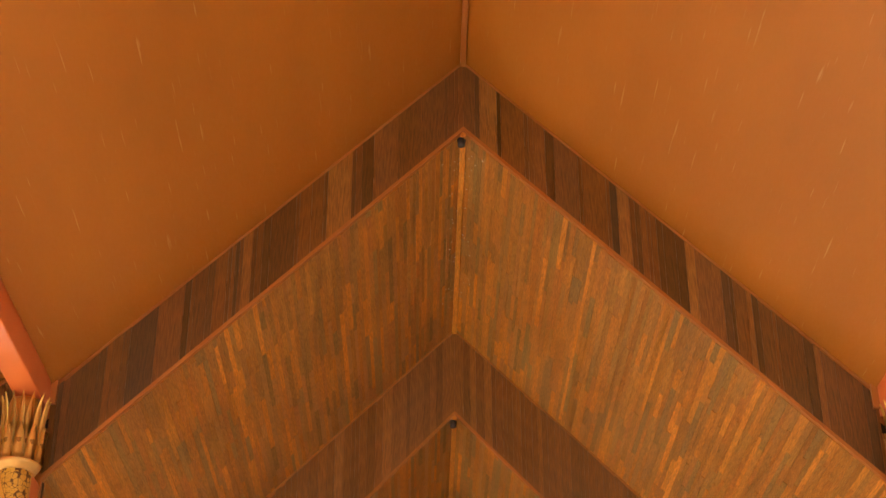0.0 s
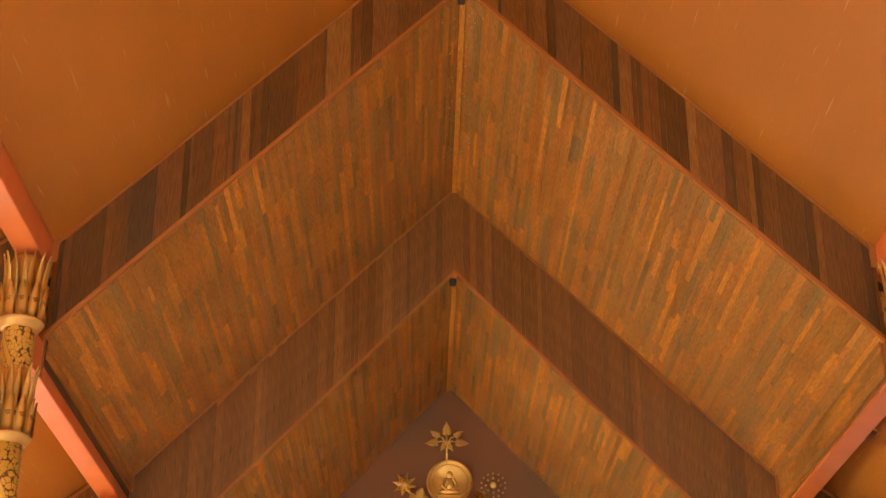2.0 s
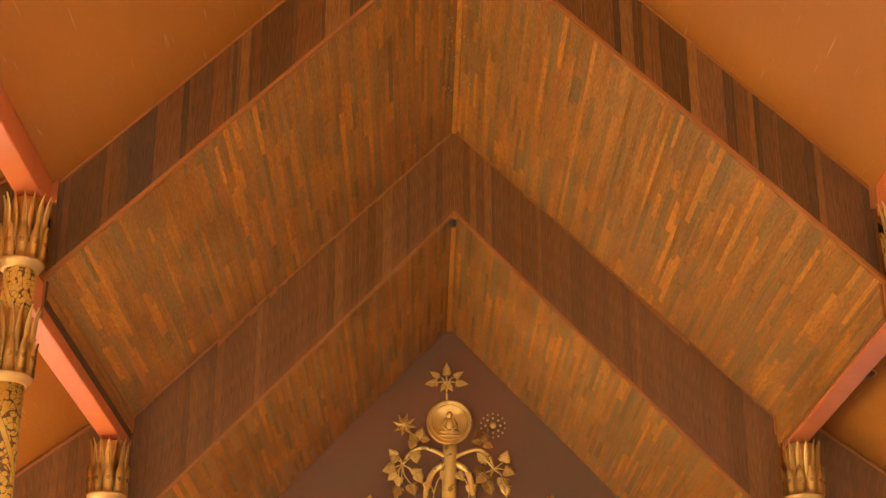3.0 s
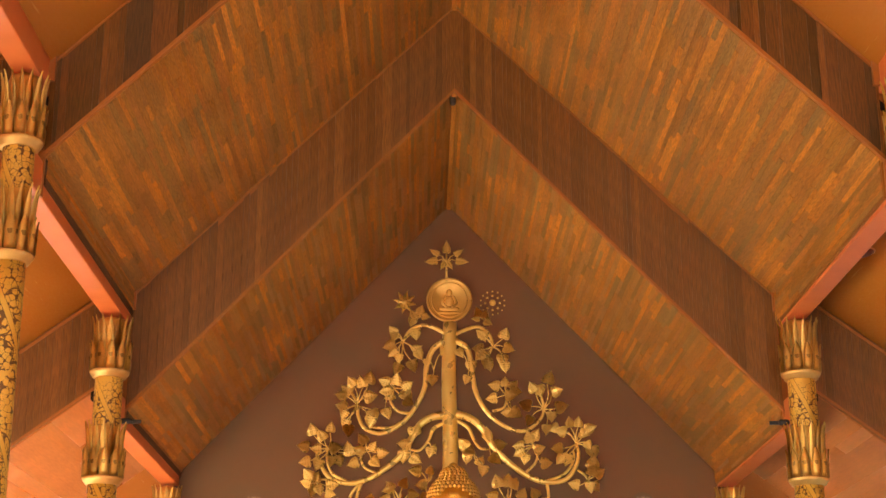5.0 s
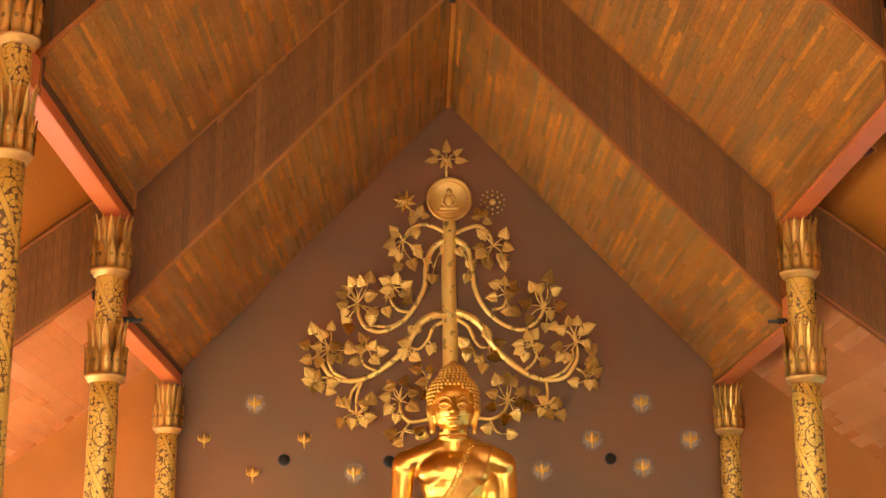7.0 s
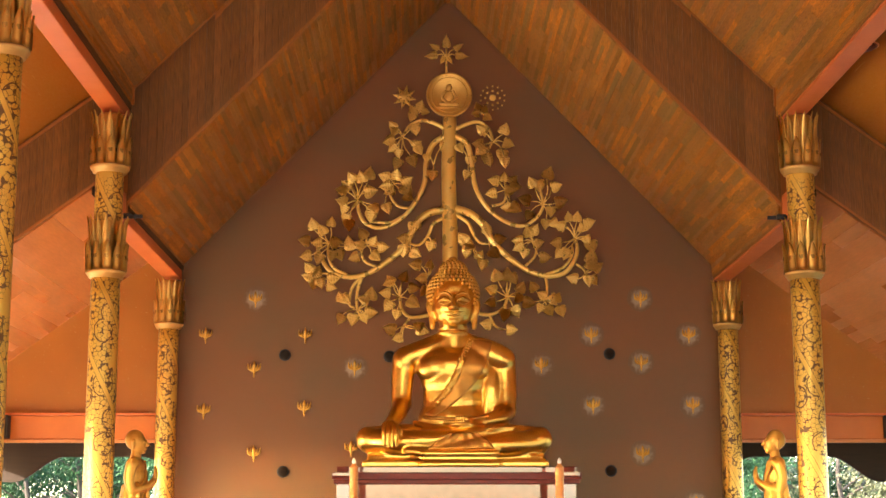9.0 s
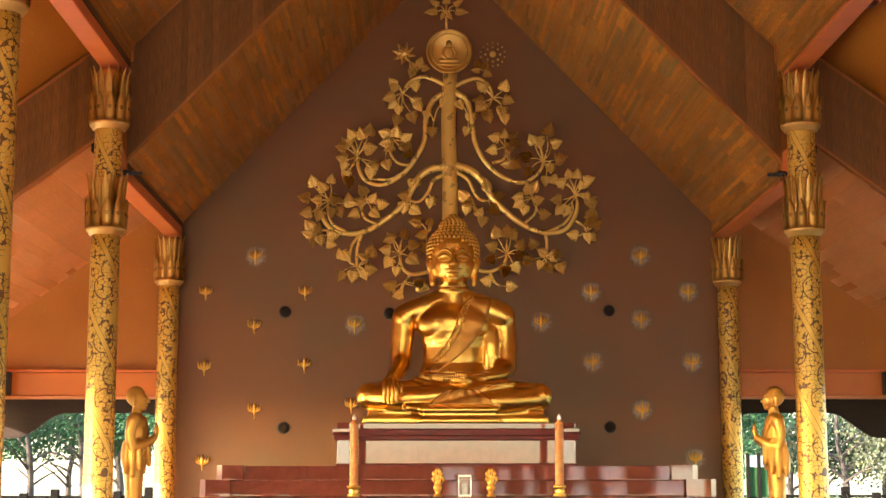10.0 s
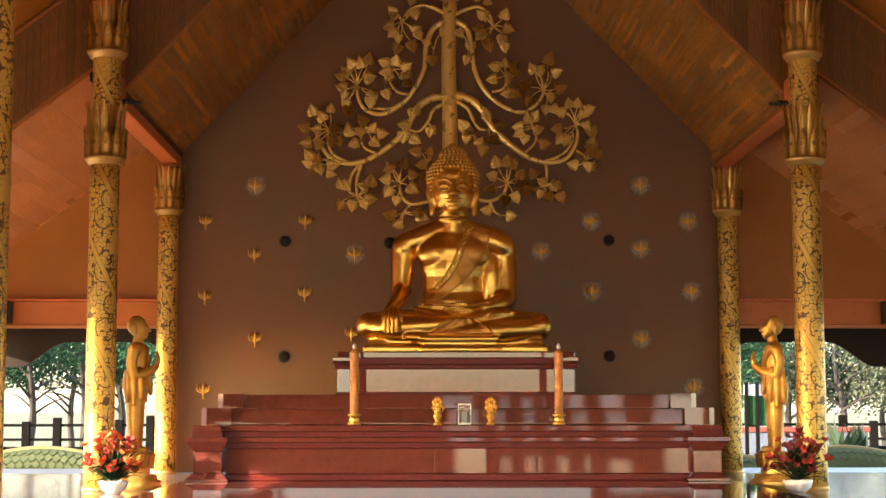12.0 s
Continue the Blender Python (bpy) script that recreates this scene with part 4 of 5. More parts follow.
    for s in (-1, 1):
        cloth(bm, surface, [(s * 0.40, 0.47), (s * 0.62, 0.53), (s * 0.85, 0.50)], [(s * 0.42, 0.43), (s * 0.64, 0.49), (s * 0.86, 0.465)], 0.012, 0.0, 4)

    # resting hand: fingers and thumb over the shin
    for i in range(4):
        x = -0.885 + 0.05 * i
        limb(bm, [(x, -0.70, 0.53), (x + 0.003, -0.775, 0.46), (x + 0.005, -0.80, 0.36), (x + 0.008, -0.79, 0.245 + 0.014 * abs(i - 1.5))], (0.028, 0.029, 0.027, 0.018), 8)
    limb(bm, [(-0.72, -0.66, 0.53), (-0.675, -0.72, 0.47), (-0.665, -0.745, 0.40)], (0.028, 0.028, 0.02), 8)
    # toes and fingers in the lap
    for i in range(4):
        limb(bm, [(0.12, -0.64 + 0.03 * i, 0.575 - 0.01 * i), (-0.13, -0.64 + 0.03 * i, 0.57 - 0.01 * i)], (0.024, 0.017), 10)
    for i in range(5):
        ball(bm, (0.745, -0.56 + 0.03 * i, 0.51 + 0.004 * i), (0.03, 0.017, 0.02))
        ball(bm, (-0.63, -0.78 + 0.022 * i, 0.175 + 0.016 * i), (0.035, 0.017, 0.016))

    # brows, lids and lips, laid on the smooth face
    def on_face(x, z):
        return front(FACE, x, z) + 0.004

    for s in (-1, 1):
        limb(bm, [(s * x, on_face(s * x, z), z) for x, z in ((0.025, 2.205), (0.075, 2.26), (0.14, 2.27), (0.22, 2.205))], (0.014, 0.02, 0.011), 10)
        limb(bm, [(s * x, on_face(s * x, z) + 0.008, z) for x, z in ((0.05, 2.165), (0.12, 2.19), (0.195, 2.165))], (0.014, 0.034, 0.012), 10)
        limb(bm, [(s * x, on_face(s * x, z) - 0.002, z) for x, z in ((0.045, 2.155), (0.12, 2.172), (0.20, 2.155))], (0.008, 0.012, 0.007), 10)
        limb(bm, [(s * x, on_face(s * x, z), z) for x, z in ((0.05, 2.145), (0.12, 2.12), (0.195, 2.15))], (0.009, 0.013, 0.008), 10)
    limb(bm, [(x, on_face(x, z) - 0.006, z) for x, z in ((-0.115, 2.012), (-0.035, 1.998), (0, 1.993), (0.035, 1.998), (0.115, 2.012))], (0.009, 0.023, 0.02, 0.023, 0.009), 8)
    limb(bm, [(x, on_face(x, z) - 0.006, z) for x, z in ((-0.085, 1.968), (0, 1.945), (0.085, 1.968))], (0.01, 0.026, 0.01), 8)
    # rows of curls over the scalp and the crown knob
    for row in range(10):
        z = 2.16 + row * 0.048
        q = (z - 2.3) / 0.32
        r = math.sqrt(max(0.05, 1 - q * q))
        rx, ry = 0.335 * r, 0.335 * r
        n = max(8, int(2 * math.pi * rx / 0.056))
        for i in range(n):
            a = 2 * math.pi * (i + 0.5 * (row % 2)) / n
            x, y = rx * math.cos(a), ry * math.sin(a)
            limit = 2.425 - 1.9 * x * x if abs(x) < 0.27 else 2.16
            if y < -0.02 and z < limit:
                continue
            ball(bm, (x, y, z), 0.028, SMALL)
    for row in range(6):
        a0 = row / 6 * math.pi / 2
        r, z = 0.178 * math.cos(a0), 2.585 + 0.15 * math.sin(a0)
        n = max(5, int(2 * math.pi * r / 0.055))
        for i in range(n):
            a = 2 * math.pi * (i + 0.5 * (row % 2)) / n
            ball(bm, (r * math.cos(a), r * math.sin(a), z), 0.027, SMALL)
    ball(bm, (0, 0, 2.75), (0.06, 0.06, 0.045))
    # raised flowers on the strip
    rr = random.Random(2)
    for i, p in enumerate(smooth_path([(0.24, 0, 1.66), (0.125, 0, 1.455), (0.045, 0, 1.23), (-0.075, 0, 1.005), (-0.24, 0, 0.82)], 7)):
        for k in range(3):
            x, z = p.x + rr.uniform(-0.03, 0.03), p.z + rr.uniform(-0.025, 0.025)
            hit = surface.ray_cast(Vector((x, -3, z)), Vector((0, 1, 0)))[0]
            ball(bm, (x, hit.y - 0.03, z), rr.uniform(0.01, 0.018), SMALL)
    both = bmesh.new()
    both.from_mesh(body)
    for clay in (bm, robe):
        extra = clay.mesh("extra", GOLD)
        if clay is robe:
            for p in extra.polygons:
                p.material_index = 1
        both.from_mesh(extra)
        bpy.data.meshes.remove(extra)
    both.to_mesh(body)
    both.free()
    body.materials.append(ROBE)
    for p in body.polygons:
        p.use_smooth = True
    ob = new("seated_statue", body)
    ob.location = at
    return tagged(ob, "large polished golden seated statue on the granite pedestal", "statue")


seated_statue((0.02, 20.0, 1.607))


def standing_statue(side):
    """A robed standing figure turned towards the altar, hands folded before the chest."""
    bm = Clay()
    # skirt in two overlapping tapers, with feet
    limb(bm, [(0, 0.01, 0.06), (0, 0.01, 0.4), (0, 0.01, 0.72)], (0.085, 0.098, 0.125), 10)
    for s in (-1, 1):
        limb(bm, [(s * 0.06, 0.0, 0.05), (s * 0.075, 0.0, 0.4), (s * 0.085, 0.0, 0.75)], (0.062, 0.08, 0.10), 8)
        limb(bm, [(s * 0.06, 0.02, 0.03), (s * 0.07, -0.12, 0.025)], (0.045, 0.03), 8)
    for k in range(7):
        z = 0.1 + 0.065 * k
        limb(bm, [(0.1, -0.04 - 0.003 * k, z + 0.02), (0.0, -0.068 - 0.004 * k, z), (-0.1, -0.04 - 0.003 * k, z + 0.015)], (0.009, 0.011, 0.009), 8)
    # trunk
    for k in range(8):
        ball(bm, (0, 0.005, 0.52 + 0.05 * k), (0.165 + 0.003 * k, 0.105, 0.07))
    for k in range(10):
        ball(bm, (0, 0.0, 0.06 + 0.055 * k), (0.12 + 0.003 * k, 0.082 + 0.002 * k, 0.06))
    ball(bm, (0, 0.0, 0.84), (0.165, 0.125, 0.18))
    ball(bm, (0, 0.005, 1.02), (0.17, 0.12, 0.2))
    ball(bm, (0, 0.0, 1.13), (0.185, 0.112, 0.12))
    for s in (-1, 1):
        ball(bm, (s * 0.165, 0, 1.16), (0.075, 0.078, 0.075))
        limb(bm, [(s * 0.185, 0.005, 1.15), (s * 0.205, 0.03, 1.0), (s * 0.19, 0.0, 0.86)], (0.066, 0.058, 0.052))
        limb(bm, [(s * 0.19, 0.0, 0.86), (s * 0.12, -0.13, 0.90), (s * 0.03, -0.215, 0.97)], (0.052, 0.042, 0.034))
    for s in (-1, 1):
        limb(bm, [(s * 0.018, -0.215, 0.96), (s * 0.014, -0.235, 1.05), (s * 0.008, -0.225, 1.13)], (0.032, 0.028, 0.014))
    # outer robe hanging from the forearms to the thigh, its folds and the edge across the chest
    for x, y0, lowest in ((0.19, 0.06, 0.55), (0.20, 0.0, 0.52), (0.18, -0.06, 0.58), (0.13, -0.11, 0.66), (-0.18, 0.06, 0.58), (-0.19, 0.0, 0.55), (-0.16, -0.06, 0.62)):
        limb(bm, [(x * 0.9, y0, 0.92), (x, y0 * 1.2, 0.75), (x * 0.92, y0 * 1.3, lowest)], (0.034, 0.04, 0.026), 14)
    limb(bm, [(-0.12, 0.09, 0.9), (0.0, 0.115, 0.75), (0.1, 0.1, 0.58)], (0.04, 0.05, 0.035), 12)
    limb(bm, [(0.13, -0.085, 1.19), (0.0, -0.125, 1.0), (-0.13, -0.085, 0.78)], (0.022, 0.022, 0.016), 24)
    limb(bm, [(0.17, -0.06, 1.19), (0.05, -0.12, 0.98), (-0.08, -0.115, 0.74)], (0.028, 0.026, 0.02), 24)
    # neck and head
    limb(bm, [(0, 0.005, 1.17), (0, -0.01, 1.3)], (0.07, 0.056))
    ball(bm, (0, 0.012, 1.435), (0.095, 0.112, 0.118))
    ball(bm, (0, -0.035, 1.39), (0.08, 0.085, 0.11))
    ball(bm, (0, -0.085, 1.305), (0.036, 0.032, 0.03))
    limb(bm, [(0, -0.115, 1.425), (0, -0.14, 1.375)], (0.01, 0.018))
    ball(bm, (0, -0.115, 1.335), (0.03, 0.018, 0.012))
    for s in (-1, 1):
        ball(bm, (s * 0.035, -0.105, 1.412), (0.022, 0.012, 0.01))
        limb(bm, [(s * 0.092, 0.015, 1.42), (s * 0.092, 0.01, 1.33)], (0.02, 0.015))
    ob = new("standing_statue", skin(bm, 0.009, 3, "standing_statue", GOLD_MATT))
    ob.matrix_world = pose(side * 3.64, 17.55, 0.42, 0, 0, -92 * side)
    tagged(ob, "golden robed standing statue with folded palms on a lotus base", "statue", "attendant statues")
    e = thing("statue_pedestal", "round golden lotus pedestal under the standing statue", "pedestal", (side * 3.64, 17.55, 0), "statue pedestals")
    part("foot", lathe(bmesh.new(), [(0.30, 0), (0.30, 0.08), (0.285, 0.1), (0.25, 0.11), (0.25, 0.15), (0.235, 0.165), (0.2, 0.17)], 28), GOLD_OLD, e, smooth=True)
    part("drum", lathe(bmesh.new(), [(0.2, 0.1), (0.17, 0.17), (0.17, 0.25), (0.2, 0.3), (0.21, 0.36), (0.2, 0.41), (0.18, 0.42)], 28), GOLD_OLD, e, smooth=True)
    lotus = petal_mesh(0.17, 0.11, 0.05, GOLD_OLD)
    for i in range(14):
        share("lotus_petal", lotus, e, pose(0, 0, 0.24, 0, 0, 360 / 14 * i) @ Matrix.Translation((0, -0.178, 0)))


standing_statue(-1)
standing_statue(1)


# ---------- golden tree relief on the wall ----------
TREE_Y = WALL_Y - 0.07
tree = thing("tree_relief", "gilded relief of a spreading tree with heart-shaped leaves", "wall relief", (0, 0, 0))
bm = bmesh.new()
tube(bm, smooth_path([(0.0, TREE_Y, 3.6), (0.02, TREE_Y, 5.0), (0.0, TREE_Y, 6.0), (0.02, TREE_Y, 6.85)], 6), 0.118, 0.105, 14)
part("trunk", bm, GILT_LEAF, tree, smooth=True)


def heart_leaf(size):
    """A heart-shaped leaf with a drawn-out tip, raised along the midrib; the stalk is at the origin, the tip along +z."""
    bm = bmesh.new()
    n = 10
    half_width = (0.2, 0.36, 0.45, 0.475, 0.465, 0.425, 0.36, 0.275, 0.175, 0.075, 0.0)
    lift = (-0.04, 0.0, 0.07, 0.17, 0.29, 0.41, 0.53, 0.65, 0.77, 0.88, 1.0)
    mid = [bm.verts.new((0, -0.10 * size * math.sin(math.pi * (0.15 + 0.75 * i / n)), size * (0.02 + 0.98 * i / n))) for i in range(n + 1)]
    for s in (-1, 1):
        edge = [bm.verts.new((s * (half_width[i] * size + 0.001), 0.0, size * lift[i])) for i in range(n + 1)]
        fold = [bm.verts.new((s * half_width[i] * size * 0.5, -0.115 * size * math.sin(math.pi * (0.12 + 0.8 * i / n)) - 0.006 * (i % 2), (mid[i].co.z + edge[i].co.z) / 2)) for i in range(n + 1)]
        for i in range(n):
            bm.faces.new((mid[i], fold[i], fold[i + 1], mid[i + 1]))
            bm.faces.new((fold[i], edge[i], edge[i + 1], fold[i + 1]))
    bmesh.ops.solidify(bm, geom=bm.faces[:], thickness=0.008)
    return mesh_of(bm, "leaf", GILT_LEAF)


leaves = [heart_leaf(s) for s in (0.165, 0.18, 0.195)]
rng = random.Random(5)


def branch(pts, r0, r1):
    """A gilded limb lying on the wall along (x, z) points."""
    path = smooth_path([(x, TREE_Y - 0.02, z) for x, z in pts], 5)
    part("branch", tube(bmesh.new(), path, r0 * 0.85, r1 * 0.8, 10), GILT_LEAF, tree, smooth=True)


def spray(hub, places, k=1.0):
    """Leaves on thin bowed stems round a hub; places: middle of each leaf and the turn of its tip, clockwise from up."""
    hx, hz = hub
    for x, z, turn in places:
        dx, dz = math.sin(radians(turn)), math.cos(radians(turn))
        bx, bz = x - 0.085 * k * dx, z - 0.085 * k * dz
        y = TREE_Y - 0.045 - rng.random() * 0.05
        bow = rng.uniform(-0.12, 0.12)
        mx, mz = (hx + bx) / 2 + bow * (bz - hz), (hz + bz) / 2 - bow * (bx - hx)
        twig = part("stem", tube(bmesh.new(), smooth_path([(hx, TREE_Y - 0.03, hz), (mx, y, mz), (bx, y, bz)], 4), 0.011, 0.008, 6), GILT_LEAF, tree, smooth=True)
        s = k * rng.uniform(0.92, 1.1)
        share("leaf", rng.choice(leaves), twig, pose(bx, y, bz, rng.uniform(2, 24), 0, 0) @ pose(0, 0, 0, 0, turn, 0) @ pose(0, 0, 0, 0, 0, rng.uniform(-12, 12)) @ Matrix.Diagonal((s, 1, s, 1)))


branch([(-0.03, 6.67), (-0.23, 6.77), (-0.41, 6.80), (-0.58, 6.72), (-0.68, 6.55)], 0.040, 0.026)
branch([(-0.03, 6.58), (-0.23, 6.44), (-0.33, 6.17), (-0.35, 5.88), (-0.46, 5.62), (-0.66, 5.35), (-0.96, 5.18), (-1.21, 5.24), (-1.32, 5.43), (-1.34, 5.62), (-1.43, 5.79)], 0.055, 0.026)
branch([(-0.52, 5.47), (-0.73, 5.50), (-0.84, 5.62), (-0.86, 5.74), (-0.81, 5.88)], 0.028, 0.020)
branch([(-0.68, 5.35), (-0.86, 5.26), (-1.15, 5.27)], 0.030, 0.022)
branch([(-0.03, 5.45), (-0.24, 5.42), (-0.41, 5.32), (-0.52, 5.15), (-0.66, 4.90), (-0.87, 4.70), (-1.15, 4.52), (-1.43, 4.45), (-1.70, 4.52), (-1.85, 4.71), (-1.91, 4.89), (-1.88, 5.03)], 0.072, 0.030)
branch([(-1.48, 4.48), (-1.68, 4.59), (-1.76, 4.78), (-1.75, 4.96)], 0.030, 0.022)
branch([(-0.03, 5.35), (-0.22, 5.25), (-0.30, 5.07), (-0.43, 4.93), (-0.58, 4.95)], 0.036, 0.022)
branch([(-1.05, 4.60), (-1.22, 4.68), (-1.27, 4.83), (-1.21, 4.98), (-1.19, 5.12)], 0.024, 0.018)
branch([(-1.70, 4.50), (-1.86, 4.50), (-1.97, 4.41)], 0.024, 0.018)
branch([(-1.27, 4.46), (-1.41, 4.28), (-1.44, 4.05), (-1.36, 4.00)], 0.030, 0.020)
branch([(-1.26, 4.46), (-1.33, 4.23), (-1.33, 4.00), (-1.28, 3.88)], 0.032, 0.022)
branch([(-0.26, 3.90), (-0.54, 3.86), (-0.68, 3.97), (-0.71, 4.17), (-0.70, 4.30)], 0.036, 0.022)
branch([(-0.56, 3.86), (-0.67, 3.70), (-0.70, 3.62)], 0.026, 0.018)
branch([(-0.36, 4.46), (-0.28, 4.50), (-0.25, 4.58)], 0.020, 0.016)
branch([(0.10, 6.67), (0.28, 6.75), (0.45, 6.78), (0.60, 6.67), (0.66, 6.48)], 0.040, 0.026)
branch([(0.10, 6.57), (0.27, 6.45), (0.34, 6.17), (0.38, 5.85), (0.51, 5.56), (0.74, 5.33), (1.04, 5.21), (1.26, 5.31), (1.39, 5.51), (1.35, 5.75)], 0.055, 0.026)
branch([(0.64, 5.51), (0.80, 5.56), (0.85, 5.71), (0.83, 5.88)], 0.028, 0.020)
branch([(0.10, 5.47), (0.33, 5.39), (0.51, 5.22), (0.64, 4.99), (0.87, 4.75), (1.15, 4.55), (1.42, 4.47), (1.68, 4.51), (1.83, 4.69), (1.88, 4.87), (1.85, 5.03)], 0.072, 0.030)
branch([(1.42, 4.49), (1.66, 4.59), (1.80, 4.77), (1.81, 4.94)], 0.030, 0.022)
branch([(0.10, 5.38), (0.28, 5.26), (0.36, 5.09), (0.46, 4.96), (0.64, 4.95)], 0.036, 0.022)
branch([(1.12, 4.62), (1.25, 4.75), (1.28, 4.90), (1.21, 5.05)], 0.026, 0.018)
branch([(1.86, 4.65), (1.98, 4.55), (1.99, 4.42)], 0.024, 0.018)
branch([(1.41, 4.47), (1.43, 4.29), (1.41, 4.05)], 0.032, 0.022)
branch([(0.38, 3.93), (0.59, 3.90), (0.77, 3.98), (0.85, 4.15), (0.84, 4.30)], 0.036, 0.022)
branch([(0.59, 3.90), (0.67, 3.74), (0.78, 3.68)], 0.026, 0.018)
spray((-0.43, 6.92), [(-0.42, 7.01, 20), (-0.33, 6.92, 100), (-0.54, 6.85, 200), (-0.53, 6.96, 330)], 0.8)
spray((-0.68, 6.55), [(-0.84, 6.73, 320), (-0.81, 6.60, 200), (-0.49, 6.65, 170), (-0.46, 6.44, 60), (-0.87, 6.47, 255), (-0.83, 6.36, 230), (-0.53, 6.18, 160), (-0.43, 6.33, 150), (-0.74, 6.27, 185), (-0.76, 6.13, 205)])
spray((-0.22, 6.13), [(-0.32, 6.20, 180), (-0.24, 5.96, 185), (-0.09, 6.38, 205)], 0.9)
spray((-0.81, 5.85), [(-0.95, 5.94, 290), (-0.77, 5.97, 8), (-0.61, 5.87, 55), (-0.93, 5.79, 262), (-0.88, 5.72, 240), (-0.62, 5.75, 25), (-0.58, 5.63, 120), (-0.90, 5.46, 160)])
spray((-1.34, 5.60), [(-1.43, 5.93, 325), (-1.28, 5.93, 345), (-1.16, 5.98, 8), (-1.50, 5.82, 305), (-1.58, 5.73, 280), (-1.15, 5.71, 80), (-1.57, 5.57, 285), (-1.10, 5.44, 160), (-1.14, 5.34, 185), (-1.54, 5.43, 205), (-1.46, 5.21, 180), (-1.51, 5.30, 200)])
spray((-0.53, 5.07), [(-0.52, 5.17, 190), (-0.46, 5.25, 20), (-0.68, 5.01, 275), (-0.66, 4.83, 185), (-0.48, 4.79, 120)])
spray((-0.31, 5.05), [(-0.22, 4.92, 150), (-0.27, 4.89, 190)], 0.9)
spray((-1.19, 4.92), [(-1.26, 5.09, 325), (-1.09, 4.99, 30), (-0.95, 4.88, 88), (-1.06, 4.74, 130), (-1.39, 4.73, 250), (-1.32, 4.93, 300)])
spray((-1.74, 4.95), [(-1.98, 5.22, 345), (-1.71, 5.27, 8), (-2.11, 4.98, 280), (-1.85, 5.14, 330), (-1.93, 4.94, 268), (-1.64, 4.95, 85), (-1.46, 4.98, 355), (-1.42, 4.90, 110), (-2.08, 4.75, 262), (-1.89, 4.71, 200), (-1.70, 4.75, 190), (-1.59, 4.77, 160)])
spray((-1.91, 4.49), [(-2.03, 4.57, 320), (-1.90, 4.54, 20), (-2.06, 4.45, 285), (-1.96, 4.35, 190), (-1.86, 4.34, 165), (-1.68, 4.42, 85), (-1.69, 4.29, 100)])
spray((-1.44, 4.05), [(-1.58, 4.17, 345), (-1.49, 4.11, 130)])
spray((-1.31, 3.98), [(-1.24, 4.12, 285), (-1.13, 4.19, 8), (-1.57, 3.82, 205), (-1.39, 3.82, 190), (-1.22, 3.84, 160), (-1.13, 3.92, 90)])
spray((-0.71, 4.16), [(-0.86, 4.42, 320), (-0.89, 4.35, 250), (-0.64, 4.46, 25), (-0.93, 4.21, 275), (-0.50, 4.28, 92), (-0.52, 4.07, 125), (-0.88, 4.02, 215), (-0.76, 3.88, 190)])
spray((-0.64, 3.73), [(-0.85, 3.68, 285), (-0.41, 3.73, 60), (-0.38, 3.67, 110), (-0.75, 3.55, 255)])
spray((-0.31, 4.48), [(-0.48, 4.62, 275), (-0.27, 4.65, 15), (-0.40, 4.42, 265), (-0.36, 4.23, 220)], 0.9)
spray((0.48, 6.92), [(0.43, 7.01, 340), (0.39, 6.90, 265), (0.54, 6.97, 20), (0.59, 6.84, 120)], 0.8)
spray((0.66, 6.48), [(0.47, 6.67, 310), (0.53, 6.62, 170), (0.83, 6.67, 20), (0.89, 6.44, 110), (0.43, 6.44, 275), (0.47, 6.35, 220), (0.55, 6.23, 190), (0.60, 6.16, 165), (0.79, 6.27, 185), (0.83, 6.14, 175)])
spray((0.30, 6.14), [(0.33, 6.18, 180), (0.26, 5.96, 200), (0.17, 6.37, 150)], 0.9)
spray((0.84, 5.75), [(0.66, 5.88, 280), (0.82, 5.95, 2), (0.96, 5.90, 40), (0.62, 5.69, 262), (0.91, 5.73, 90), (0.83, 5.48, 268), (0.98, 5.47, 120), (0.98, 5.80, 100)])
spray((1.39, 5.54), [(1.22, 5.86, 330), (1.33, 5.81, 170), (1.47, 5.99, 20), (1.59, 5.80, 70), (1.12, 5.60, 285), (1.17, 5.35, 205), (1.64, 5.56, 75), (1.50, 5.41, 180), (1.42, 5.22, 185)])
spray((0.59, 5.02), [(0.55, 5.19, 355), (0.58, 5.09, 160), (0.76, 5.01, 80), (0.67, 4.80, 130)])
spray((0.36, 4.93), [(0.20, 5.02, 320), (0.30, 4.92, 120), (0.26, 4.80, 190), (0.46, 4.78, 30), (0.49, 4.62, 190)])
spray((1.23, 4.99), [(1.16, 5.12, 345), (1.26, 5.16, 30), (1.00, 4.98, 270), (1.01, 4.88, 240), (1.31, 4.95, 70), (1.10, 4.79, 190), (1.41, 4.74, 88)])
spray((1.85, 5.03), [(1.75, 5.35, 350), (1.88, 5.35, 5), (2.06, 5.25, 70), (1.98, 5.17, 110), (1.62, 5.21, 285), (1.52, 5.24, 250), (1.56, 4.95, 268), (2.03, 4.98, 150), (2.09, 4.91, 165), (1.71, 4.79, 200), (1.60, 4.78, 220)])
spray((1.99, 4.50), [(2.07, 4.64, 20), (2.17, 4.60, 55), (1.79, 4.43, 282), (2.04, 4.38, 175), (2.12, 4.39, 145), (2.08, 4.75, 10)])
spray((1.41, 4.12), [(1.22, 4.32, 330), (1.34, 4.19, 300), (1.58, 4.16, 20), (1.52, 4.11, 140), (1.16, 4.07, 100), (1.32, 3.97, 205), (1.46, 3.95, 150), (1.63, 3.94, 160)])
